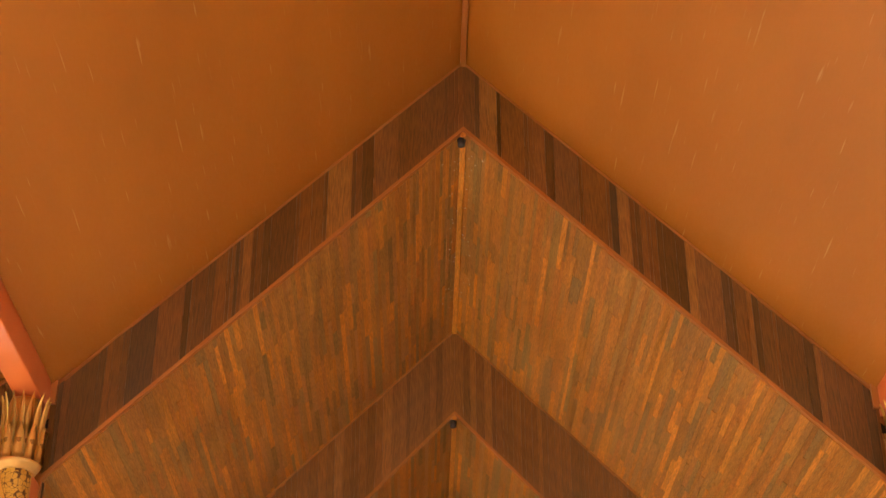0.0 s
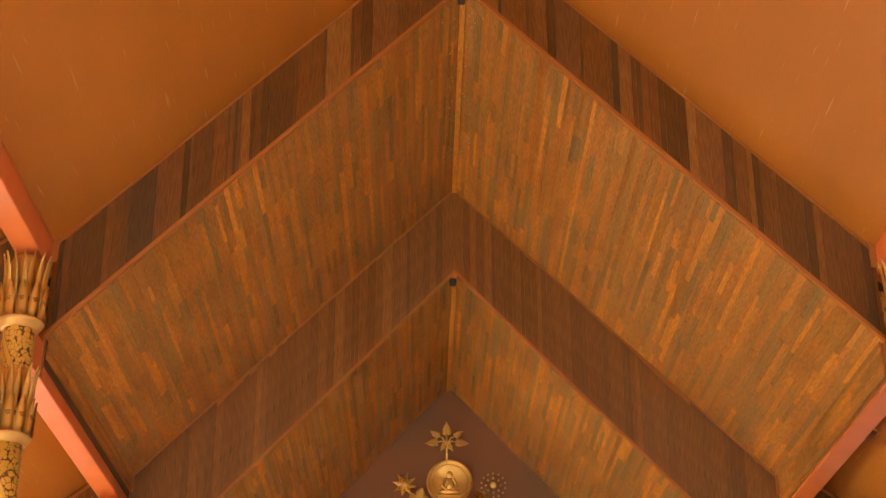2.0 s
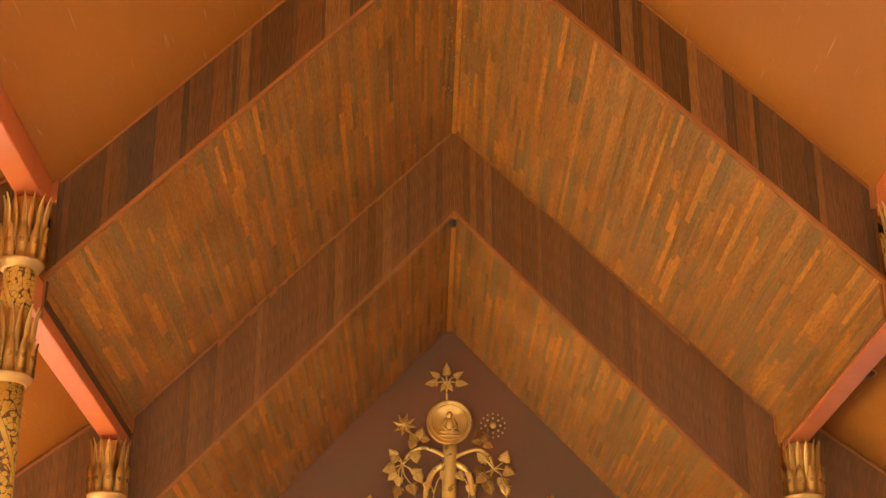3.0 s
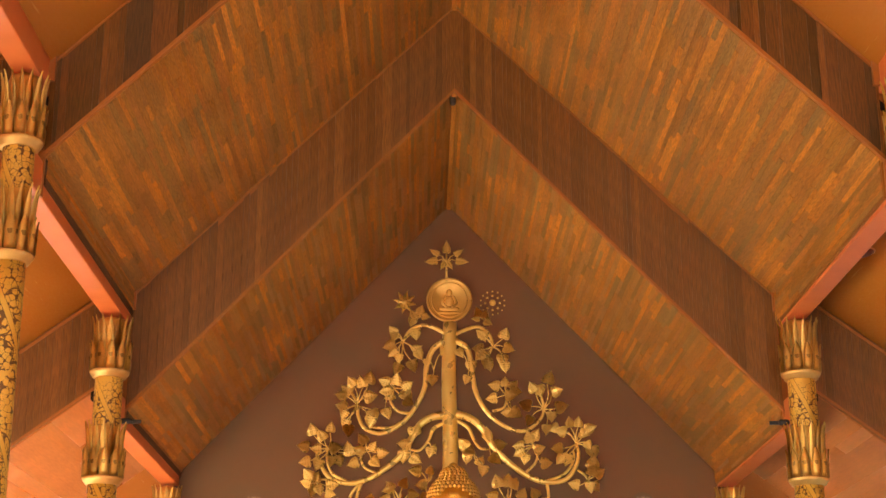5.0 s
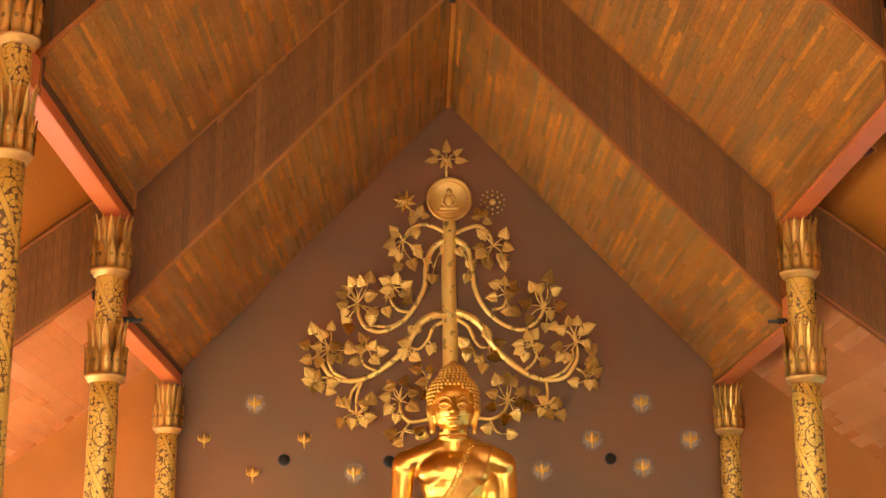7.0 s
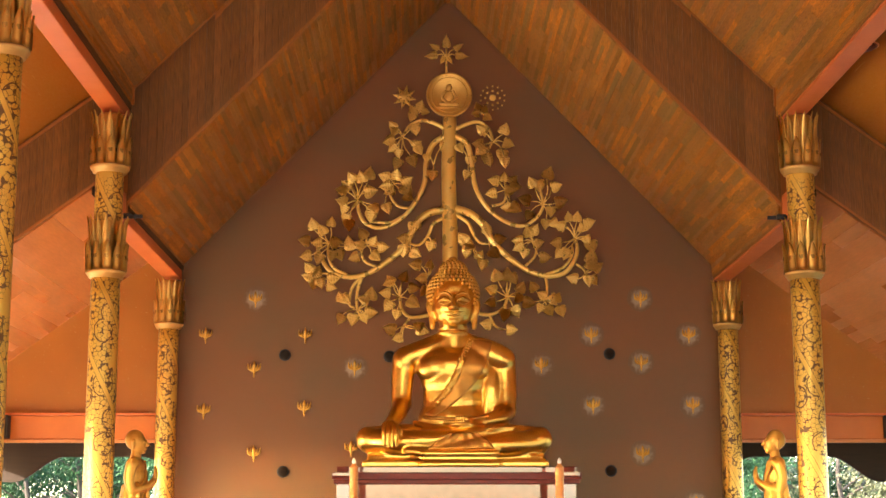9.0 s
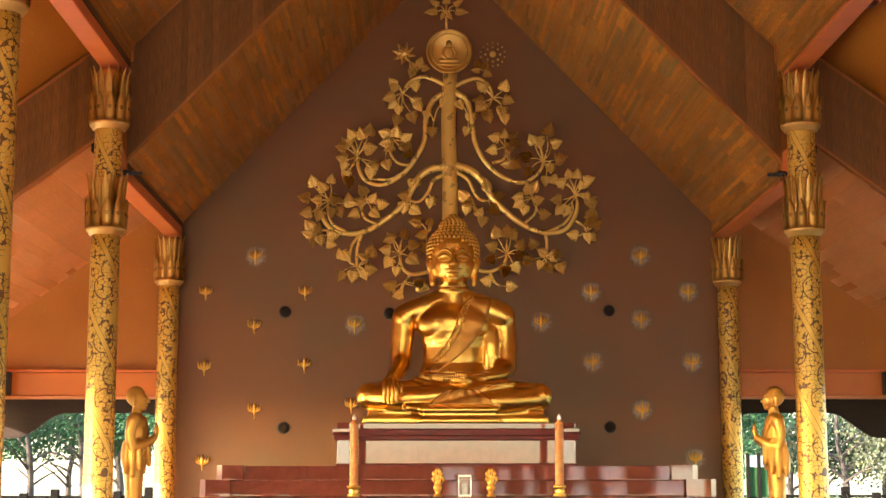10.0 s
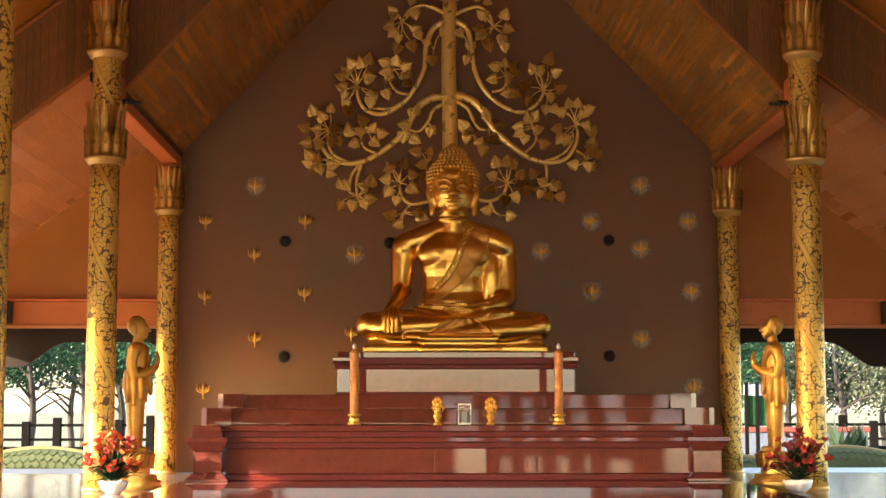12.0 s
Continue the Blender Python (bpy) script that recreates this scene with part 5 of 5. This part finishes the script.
spray((0.85, 4.16), [(0.69, 4.47, 345), (0.85, 4.48, 0), (0.94, 4.42, 150), (0.61, 4.26, 285), (0.59, 4.07, 262), (1.05, 4.30, 25), (1.05, 4.14, 100), (0.97, 3.94, 150), (0.81, 3.89, 190)])
spray((0.69, 3.72), [(0.91, 3.68, 92), (0.54, 3.76, 280)], 0.9)

# flower above, medallion, star and ring of studs
fl = thing("flower_relief", "gilded six-petalled flower above the medallion", "wall relief", (-0.03, TREE_Y, 7.83))
for a, away, k in ((0, 0.1, 1.15), (58, 0.14, 0.9), (-58, 0.14, 0.9), (97, 0.14, 1.1), (-97, 0.14, 1.1), (150, 0.05, 0.75), (-150, 0.05, 0.75)):
    share("petal", leaves[1], fl, pose(0, -0.02, 0, 0, a, 0) @ Matrix.Translation((0, 0, away)) @ Matrix.Diagonal((0.66 * k, 1, k, 1)))
    if away > 0.1:
        part("stem", tube(bmesh.new(), [(0, -0.015, -0.06), (away * math.sin(radians(a)) * 0.5, -0.02, away * math.cos(radians(a)) * 0.5 + 0.01), (away * math.sin(radians(a)), -0.02, away * math.cos(radians(a)))], 0.012, 0.009, 6), GILT_LEAF, fl, smooth=True)
part("stalk", tube(bmesh.new(), [(0, 0.0, -0.34), (0, 0.0, 0.1)], 0.018, 0.014, 8), GILT_LEAF, fl, smooth=True)
bm = Clay()
ball(bm, (0, -0.02, -0.02), (0.025, 0.03, 0.035))
share("boss", bm.mesh("boss", GILT_LEAF), fl, Matrix())

md = thing("medallion", "round gilded medallion with a small seated figure in relief", "medallion", (0.01, TREE_Y + 0.02, 7.2))
turned = Matrix.Rotation(radians(90), 4, "X")
part("disc", lathe(bmesh.new(), [(0.34, 0.0), (0.345, 0.03), (0.31, 0.04), (0.3, 0.03), (0.02, 0.04)], 48, turned), GOLD_OLD, md, smooth=True)
for r, w in ((0.325, 0.02), (0.265, 0.01)):
    hoop = [(r * math.cos(2 * math.pi * i / 40), -0.035, r * math.sin(2 * math.pi * i / 40)) for i in range(41)]
    part("rim", tube(bmesh.new(), hoop, w, w, 8), GOLD_OLD, md, smooth=True)
bm = Clay()
ball(bm, (0, -0.04, -0.14), (0.15, 0.03, 0.045))
ball(bm, (0, -0.04, -0.03), (0.075, 0.035, 0.1))
ball(bm, (0, -0.045, 0.11), (0.045, 0.035, 0.055))
ball(bm, (0, -0.04, -0.2), (0.18, 0.025, 0.025))
limb(bm, [(-0.06, -0.04, 0.04), (-0.1, -0.05, -0.05), (-0.05, -0.06, -0.11)], (0.025, 0.025, 0.02), 5)
limb(bm, [(0.06, -0.04, 0.04), (0.1, -0.05, -0.05), (0.05, -0.06, -0.11)], (0.025, 0.025, 0.02), 5)
figure = share("figure", bm.mesh("figure", GOLD_OLD), md, Matrix())
figure["label"] = "plain small seated figure in low relief"

star = thing("star_relief", "gilded eight-pointed star on the brown wall", "wall relief", (-0.655, TREE_Y + 0.04, 7.17))
ray_mesh = bmesh.new()
for s in (-1, 1):
    v = [ray_mesh.verts.new(p) for p in ((0, -0.06, 0.02), (0.015, -0.03, 0.185), (s * 0.045, -0.005, 0.06))]
    ray_mesh.faces.new(v)
bmesh.ops.solidify(ray_mesh, geom=ray_mesh.faces[:], thickness=0.008)
ray_mesh = mesh_of(ray_mesh, "point", GILT_LEAF)
for i in range(8):
    share("point", ray_mesh, star, pose(0, 0, 0, 0, 45 * i + 8, 0))
bm = Clay()
ball(bm, (0, -0.04, 0), (0.05, 0.035, 0.05))
share("boss", bm.mesh("boss", GILT_LEAF), star, Matrix())

studs = thing("stud_ring", "ring of small gilded studs round a boss", "wall relief", (0.66, TREE_Y + 0.05, 7.17))
bm = Clay()
ball(bm, (0, -0.015, 0), (0.05, 0.035, 0.05))
share("boss", bm.mesh("boss", GILT_LEAF), studs, Matrix())
bm = bmesh.new()
bmesh.ops.create_icosphere(bm, subdivisions=1, radius=0.02)
stud = mesh_of(bm, "stud", GILT_LEAF, True)
for count, r, s in ((8, 0.11, 1.0), (14, 0.18, 0.75)):
    for i in range(count):
        a = 2 * math.pi * i / count
        share("stud", stud, studs, Matrix.Translation((r * math.sin(a), -0.005, r * math.cos(a))) @ Matrix.Diagonal((s, s, s, 1)))


# ---------- small wall ornaments ----------
def ornament(x, z, halo):
    e = thing("wall_ornament", "small gilded three-petalled ornament" + (" in a painted pale glow" if halo else " on the brown wall"), "wall ornament", (x, WALL_Y, z), "wall ornaments")
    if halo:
        # disc whose colour carries a soft pale glow round the ornament
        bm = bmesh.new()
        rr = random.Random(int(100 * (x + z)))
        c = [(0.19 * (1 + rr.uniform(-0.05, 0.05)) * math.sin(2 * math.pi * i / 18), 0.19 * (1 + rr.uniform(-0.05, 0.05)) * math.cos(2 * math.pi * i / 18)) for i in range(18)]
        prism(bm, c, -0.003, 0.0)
        part("patch", bm, HALO, e, "pale glow painted on the wall")
    bm = Clay()
    ball(bm, (0, -0.02, -0.02), (0.03, 0.02, 0.035))
    limb(bm, [(0, -0.02, -0.02), (0, -0.03, 0.05), (0, -0.02, 0.1)], (0.022, 0.024, 0.008), 5)
    for s in (-1, 1):
        limb(bm, [(s * 0.02, -0.02, -0.03), (s * 0.075, -0.03, 0.0), (s * 0.09, -0.02, 0.07)], (0.016, 0.02, 0.007), 5)
        limb(bm, [(s * 0.015, -0.02, -0.02), (s * 0.045, -0.03, 0.02), (s * 0.05, -0.02, 0.06)], (0.012, 0.014, 0.006), 5)
    limb(bm, [(0, -0.02, -0.04), (0, -0.02, -0.12)], (0.02, 0.008), 5)
    share("petals", bm.mesh("petals", GOLD), e, Matrix())


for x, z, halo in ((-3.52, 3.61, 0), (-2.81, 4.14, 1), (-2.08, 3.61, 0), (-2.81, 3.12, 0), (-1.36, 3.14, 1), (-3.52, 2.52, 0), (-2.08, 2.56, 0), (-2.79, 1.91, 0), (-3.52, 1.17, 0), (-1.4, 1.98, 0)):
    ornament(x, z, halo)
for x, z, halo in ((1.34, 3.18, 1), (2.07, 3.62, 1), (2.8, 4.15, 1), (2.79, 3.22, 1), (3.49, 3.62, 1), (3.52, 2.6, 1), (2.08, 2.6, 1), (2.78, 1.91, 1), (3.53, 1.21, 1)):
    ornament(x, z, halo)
for x, z in ((-2.37, 3.32), (-2.37, 1.65), (2.33, 3.34), (2.32, 1.66), (-0.86, 3.3)):
    e = thing("wall_socket_cap", "round dark cap set in the brown wall", "wall fitting", (x, WALL_Y, z), "wall caps")
    part("rim", lathe(bmesh.new(), [(0.085, 0.0), (0.085, 0.02), (0.07, 0.03)], 24, turned), BLACK, e, smooth=True)
    part("cap", lathe(bmesh.new(), [(0.068, 0.0), (0.066, 0.03), (0.04, 0.042)], 24, turned), DARK, e, smooth=True)

# ---------- offerings on the altar ----------
for x in (-1.175, 1.2):
    e = thing("altar_candle", "tall carved orange candle in a gold holder", "candle", (x, 18.3, 0.72), "altar candles")
    e.location = (x, 17.85, 0.722)
    part("holder", lathe(bmesh.new(), [(0.075, 0), (0.075, 0.02), (0.05, 0.04), (0.062, 0.06), (0.05, 0.085), (0.075, 0.1), (0.078, 0.12), (0.05, 0.125)], 20), GOLD, e, smooth=True)
    bm = bmesh.new()
    n = 44
    lathe(bm, [((0.049 + 0.004 * math.sin(i * 1.9)) * (1.0 if i < n - 3 else (n + 0.6 - i) / 3.6), 0.125 + 0.76 * i / n) for i in range(n + 1)], 16)
    part("shaft", bm, CANDLE, e, "orange carved wax", True)
    part("flame_cup", lathe(bmesh.new(), [(0.012, 0.87), (0.026, 0.885), (0.024, 0.91), (0.008, 0.94)], 12), CERAMIC, e, smooth=True)
for x in (-0.21, 0.4):
    e = thing("flower_vase", "small golden vase with golden lotus buds", "vase", (x, 17.75, 0.722), "golden vases")
    part("vase", lathe(bmesh.new(), [(0.05, 0), (0.052, 0.012), (0.03, 0.03), (0.028, 0.045), (0.048, 0.085), (0.05, 0.105), (0.03, 0.135), (0.028, 0.15), (0.045, 0.168)], 18), GOLD, e, smooth=True)
    for i in range(11):
        a, lean = 2.4 * i, (0.015, 0.05, 0.085, 0.11)[i % 4]
        dx, dy, dz = lean * math.cos(a), lean * 0.7 * math.sin(a), 0.31 - 1.0 * lean
        part("bud", lathe(bmesh.new(), [(0.006, dz - 0.03), (0.019, dz - 0.012), (0.017, dz + 0.006), (0.003, dz + 0.03)], 8, Matrix.Translation((dx, dy, 0))), GOLD, e, smooth=True)
        part("stalk", tube(bmesh.new(), [(0, 0, 0.15), (dx * 0.7, dy * 0.7, dz - 0.06), (dx, dy, dz - 0.02)], 0.007, 0.005, 6), GOLD, e)
e = thing("glass_lantern", "small glass candle lantern with a white frame", "lantern", (0.1, 17.75, 0.722))
part("foot", boxed(-0.075, 0.075, -0.05, 0.05, 0, 0.02, 0.004), CERAMIC, e)
part("glass", boxed(-0.065, 0.065, -0.045, 0.045, 0.02, 0.22, 0.004), GLASS, e)
part("lid", boxed(-0.075, 0.075, -0.05, 0.05, 0.22, 0.245, 0.004), CERAMIC, e)
part("candle", lathe(bmesh.new(), [(0.035, 0.021), (0.035, 0.15), (0.01, 0.16)], 14), CERAMIC, e, smooth=True)
for sx in (-0.07, 0.07):
    part("post", boxed(sx - 0.006, sx + 0.006, -0.05, -0.04, 0.02, 0.22), CERAMIC, e)


# ---------- flower bowls ----------
def blade(length, width):
    bm = bmesh.new()
    rows = []
    for i in range(5):
        u = i / 4
        w = width * math.sin(math.pi * (0.12 + 0.86 * u))
        rows.append([bm.verts.new((s * w / 2, -0.25 * length * u * u + (0.006 if s == 0 else 0), length * u * (1 - 0.15 * u))) for s in (-1, 0, 1)])
    for a, b in zip(rows, rows[1:]):
        for k in range(2):
            bm.faces.new((a[k], a[k + 1], b[k + 1], b[k]))
    bmesh.ops.solidify(bm, geom=bm.faces[:], thickness=0.002)
    return bm


green_blade = mesh_of(blade(0.24, 0.06), "leaf", LEAF, True)
pale_blade = mesh_of(blade(0.2, 0.07), "leaf", LEAF_PALE, True)


def bloom(mat):
    bm = bmesh.new()
    for k in range(5):
        m = pose(0, 0, 0, 0, 0, 72 * k) @ pose(0, -0.012, 0, 28, 0, 0)
        b2 = blade(0.075, 0.055)
        me = bpy.data.meshes.new("x")
        b2.to_mesh(me)
        b2.free()
        me.transform(m)
        bm.from_mesh(me)
        bpy.data.meshes.remove(me)
    return mesh_of(bm, "flower", mat, True)


def flower_bowl(x, y, blooms, label, seed):
    e = thing("flower_bowl", label, "flower arrangement", (x, y, 0), "flower bowls")
    part("bowl", lathe(bmesh.new(), [(0.075, 0), (0.09, 0.012), (0.135, 0.05), (0.155, 0.1), (0.16, 0.14), (0.145, 0.14), (0.12, 0.11)], 28), CERAMIC, e, "white glazed bowl", True)
    r = random.Random(seed)
    for i in range(64):
        a, lean = r.uniform(0, 360), r.uniform(15, 85)
        share("leaf", green_blade if r.random() < 0.65 else pale_blade, e, pose(0, 0, r.uniform(0.12, 0.3), 0, 0, a) @ pose(0, -0.04, 0, lean, 0, 0) @ Matrix.Diagonal((1, 1, r.uniform(1.0, 1.7), 1)))
    for i in range(60):
        a, rad, h = r.uniform(0, 2 * math.pi), r.uniform(0.02, 0.33), r.uniform(0.32, 0.68)
        h -= rad * 0.4
        p = Vector((rad * math.cos(a), rad * math.sin(a), h))
        twig = part("stem", tube(bmesh.new(), [(0, 0, 0.13), p * 0.55 + Vector((0, 0, 0.05)), p], 0.004, 0.003, 5), LEAF, e)
        s = r.uniform(0.7, 1.25)
        share("flower", r.choice(blooms), twig, Matrix.Translation(p) @ pose(0, 0, 0, r.uniform(-50, 50), r.uniform(-50, 50), r.uniform(0, 360)) @ Matrix.Diagonal((s, s, s, 1)))


red_bloom, orange_bloom, dark_bloom = bloom(PETAL), bloom(PETAL_ORANGE), bloom(PETAL_DARK)
flower_bowl(-3.71, 16.7, (red_bloom, orange_bloom), "white bowl of red and orange flowers on the floor", 3)
flower_bowl(3.68, 16.7, (dark_bloom, dark_bloom, red_bloom), "white bowl of dark crimson flowers on the floor", 4)

# ---------- fittings ----------
rr = random.Random(9)
specks = Clay()
for i in range(90):
    y = BAY[1] + rr.uniform(0.2, 3.8)
    x = rr.choice((-1, 1)) * abs(rr.gauss(0, 0.09))
    ball(specks, (x, y, nave_z(1, x) - 0.014), rr.uniform(0.003, 0.008), SMALL)
tagged(new("dust_specks", specks.mesh("dust_specks", CERAMIC)), "pale specks of dust and web along the ridge", "dust", kind="stuff")
for y, z in ((BAY[1] + 0.02, RIDGE[1]), (BAY[2] + 0.02, RIDGE[2])):
    e = thing("ridge_lamp", "small dark spotlight under the ridge", "spotlight", (-0.02, y + 0.03, z - 0.1), "ridge spotlights")
    part("body", lathe(bmesh.new(), [(0.03, -0.06), (0.04, -0.05), (0.04, 0.03), (0.02, 0.05)], 16), WEB, e, smooth=True)
    part("stirrup", boxed(-0.045, 0.045, -0.01, 0.01, 0.0, 0.09, 0.004), WEB, e)
for side in (-1, 1):
    e = thing("column_spotlight", "small dark spotlight behind the leafy capital", "spotlight", (side * 3.79, COLUMN_Y[1] + 0.1, 4.42), "column spotlights")
    part("body", lathe(bmesh.new(), [(0.022, -0.06), (0.034, -0.05), (0.034, 0.04), (0.018, 0.06)], 16, Matrix.Rotation(radians(90), 4, "Y")), BLACK, e, smooth=True)
    part("arm", boxed(-0.16 if side > 0 else -0.02, 0.02 if side > 0 else 0.16, 0.02, 0.05, -0.02, 0.02), BLACK, e)
e = thing("beam_lamp", "shallow dark ceiling lamp with a bright rim let into the beam", "ceiling lamp", (4.08, 15.0, 5.74))
part("shade", lathe(bmesh.new(), [(0.08, -0.055), (0.15, -0.05), (0.19, -0.025), (0.17, 0.0)], 28), MARBLE_DARK, e, smooth=True)
part("rim", lathe(bmesh.new(), [(0.185, -0.03), (0.197, -0.027), (0.197, -0.02), (0.185, -0.018)], 28), SALMON, e, smooth=True)


# ---------- garden ----------
def naga(side):
    e = thing("serpent_balustrade", "low balustrade shaped as a green scaled serpent body", "balustrade", (0, 27.2, -0.42), "serpent balustrades")
    path = [(side * (4.3 + 0.3 * i), 0, 0.3 + 0.09 * math.sin(0.62 * i + 2.2)) for i in range(26)]
    part("body", tube(bmesh.new(), smooth_path(path, 3), 0.25, 0.25, 18), SCALES, e, smooth=True)
    part("base", boxed(side * 4.2, side * 12.0, -0.2, 0.2, 0.0, 0.1, 0.02), SOIL, e)
    part("crest", tube(bmesh.new(), [(x, 0, z + 0.25) for x, _, z in smooth_path(path, 3)], 0.05, 0.05, 8), CREST, e, smooth=True)
    bm = bmesh.new()
    prism(bm, [(0, 0.075), (0.075, 0), (0, -0.075), (-0.075, 0)], -0.012, 0.0)
    scale = mesh_of(bm, "scale", SCALES)
    for i in range(46):
        x = 4.5 + i * 0.14
        cz = 0.3 + 0.09 * math.sin(0.62 * (x - 4.3) / 0.3 + 2.2)
        for j in range(4):
            a = radians(-28 + 26 * j)
            xx = x + 0.07 * (j % 2)
            share("scale", scale, e, Matrix.Translation((side * xx, -0.252 * math.cos(a), cz + 0.252 * math.sin(a))) @ Matrix.Rotation(-a, 4, "X"))


naga(-1)
naga(1)

fence = thing("fence", "dark weathered post-and-rail fence in the garden", "fence", (0, 40, -0.36))
post_mesh = mesh_of(boxed(-0.1, 0.1, -0.08, 0.08, 0, 1.0, 0.01), "post", FENCE)
for x0 in (-17, 5):
    for i in range(16):
        h = 0.9 + 0.25 * ((i * 7) % 5) / 5
        share("post", post_mesh, fence, Matrix.Translation((x0 + i * 0.8, 0, 0)) @ Matrix.Diagonal((1, 1, h, 1)))
    part("low_board", boxed(x0, x0 + 12.4, 0.04, 0.07, 0.02, 0.3, 0.01), FENCE, fence)
    for z in (0.45, 0.82):
        part("rail", boxed(x0, x0 + 12.4, -0.03, 0.03, z, z + 0.07, 0.01), FENCE, fence)

low_wall = thing("garden_wall", "low grey garden wall with a red tiled cap", "wall", (8.2, 36.5, -0.37))
part("body", boxed(-2.0, 2.0, -0.1, 0.1, 0, 0.72, 0.01), material("grey_blue_render", (0.10, 0.12, 0.15), (0.08, 0.095, 0.12), rough=0.9), low_wall)
part("cap", boxed(-2.05, 2.05, -0.15, 0.15, 0.72, 0.84, 0.02), material("red_cap_tile", (0.20, 0.04, 0.025), (0.15, 0.03, 0.02), rough=0.8), low_wall)

board = thing("notice_board", "green notice board with a pale head on two dark posts", "notice board", (7.0, 34, -0.36))
part("panel", boxed(-0.24, 0.24, -0.02, 0.02, 0.9, 1.55, 0.01), SIGN_GREEN, board)
part("head_panel", boxed(-0.24, 0.24, -0.021, 0.02, 1.552, 1.8, 0.01), CERAMIC, board, "pale upper panel")
for x in (-0.2, 0.04):
    part("post", boxed(x - 0.04, x + 0.04, -0.09, -0.03, 0, 1.85, 0.006), FENCE, board)


def agave(x, y, height, seed):
    r = random.Random(seed)
    e = thing("agave", "clump of tall upright green sword leaves in the garden", "plant", (x, y, -0.37), "garden agaves")
    leaf = mesh_of(blade(height, 0.13), "leaf", AGAVE, True)
    for i in range(16):
        share("leaf", leaf, e, pose(0, 0, 0, 0, 0, r.uniform(0, 360)) @ pose(0, -0.08 * r.random(), 0, r.uniform(2, 24), 0, 0) @ Matrix.Diagonal((1, 0.4, r.uniform(0.6, 1.0), 1)))


agave(8.6, 33.0, 1.45, 1)
agave(9.2, 33.6, 1.2, 2)


def tree_at(x, y, height, spread, mat, label, seed, low=0.45, count=5200):
    e = thing("tree", label, "tree", (x, y, -0.38), "garden trees")
    r = random.Random(seed)
    bm = bmesh.new()
    top = Vector((r.uniform(-0.3, 0.3), r.uniform(-0.3, 0.3), height * 0.72))
    tube(bm, smooth_path([(0, 0, 0), (r.uniform(-0.12, 0.12), 0, height * 0.25), (r.uniform(-0.2, 0.2), 0, height * 0.5), top], 4), 0.11, 0.04, 8)
    tips = [top]
    for i in range(9):
        z = height * r.uniform(0.22, 0.6)
        a = r.uniform(0, 2 * math.pi)
        ln = spread * r.uniform(0.5, 0.95)
        tip = Vector((ln * math.cos(a), ln * math.sin(a), z + ln * r.uniform(0.3, 0.8)))
        tube(bm, smooth_path([(0, 0, z), tuple(Vector((0, 0, z)).lerp(tip, 0.5) + Vector((0, 0, 0.1))), tuple(tip)], 3), 0.045, 0.012, 6)
        tips.append(tip)
    part("trunk", bm, BARK, e, "slender grey trunk and limbs")
    verts, faces = [], []
    for i in range(count):
        c = r.choice(tips)
        d = Vector((r.gauss(0, 1), r.gauss(0, 1), r.gauss(0, 0.75))) * spread * 0.3
        p = c + d
        if p.z < height * low * r.uniform(0.75, 1.0):
            continue
        n = Vector((r.gauss(0, 1), r.gauss(0, 1), r.gauss(0.4, 1))).normalized()
        u = n.orthogonal().normalized() * r.uniform(0.04, 0.085)
        v = n.cross(u).normalized() * r.uniform(0.025, 0.045)
        k = len(verts)
        verts += [p - u, p + v + n * 0.01, p + u, p - v + n * 0.01]
        faces += [(k, k + 1, k + 2, k + 3)]
    me = bpy.data.meshes.new("crown")
    me.from_pydata([tuple(q) for q in verts], [], faces)
    me.materials.append(mat)
    crown = new("crown", me)
    crown.parent = e


rng = random.Random(77)
for i in range(13):
    x, y = -15.5 + 0.75 * i + rng.uniform(-0.3, 0.3), 41 + 3.2 * (i * 5 % 4) + rng.uniform(-1, 1)
    tree_at(x, y, 4.6 + 0.7 * (i % 3), 1.6, LEAF, "slender garden tree with dense green crown", 20 + i, 0.53)
for i in range(11):
    x, y = 7.6 + 0.75 * i + rng.uniform(-0.3, 0.3), 40 + 3.2 * (i * 3 % 4) + rng.uniform(-1, 1)
    tree_at(x, y, 4.2 + 0.6 * (i % 3), 1.6, LEAF if i < 4 else LEAF_PALE, "slender garden tree with loose light green crown", 40 + i, 0.3, 5200 if i < 4 else 2300)

# floor tiles in front of and beside the altar
bm = bmesh.new()
box(bm, -0.297, 0.297, -0.297, 0.297, -0.012, 0.0, 0.003)
tile_mesh = mesh_of(bm, "tile", TILE)
for i in range(24):
    for j in range(12):
        share("tile", tile_mesh, floor_ob, Matrix.Translation((-6.9 + 0.6 * i, 15.0 + 0.6 * j, 0.0)))
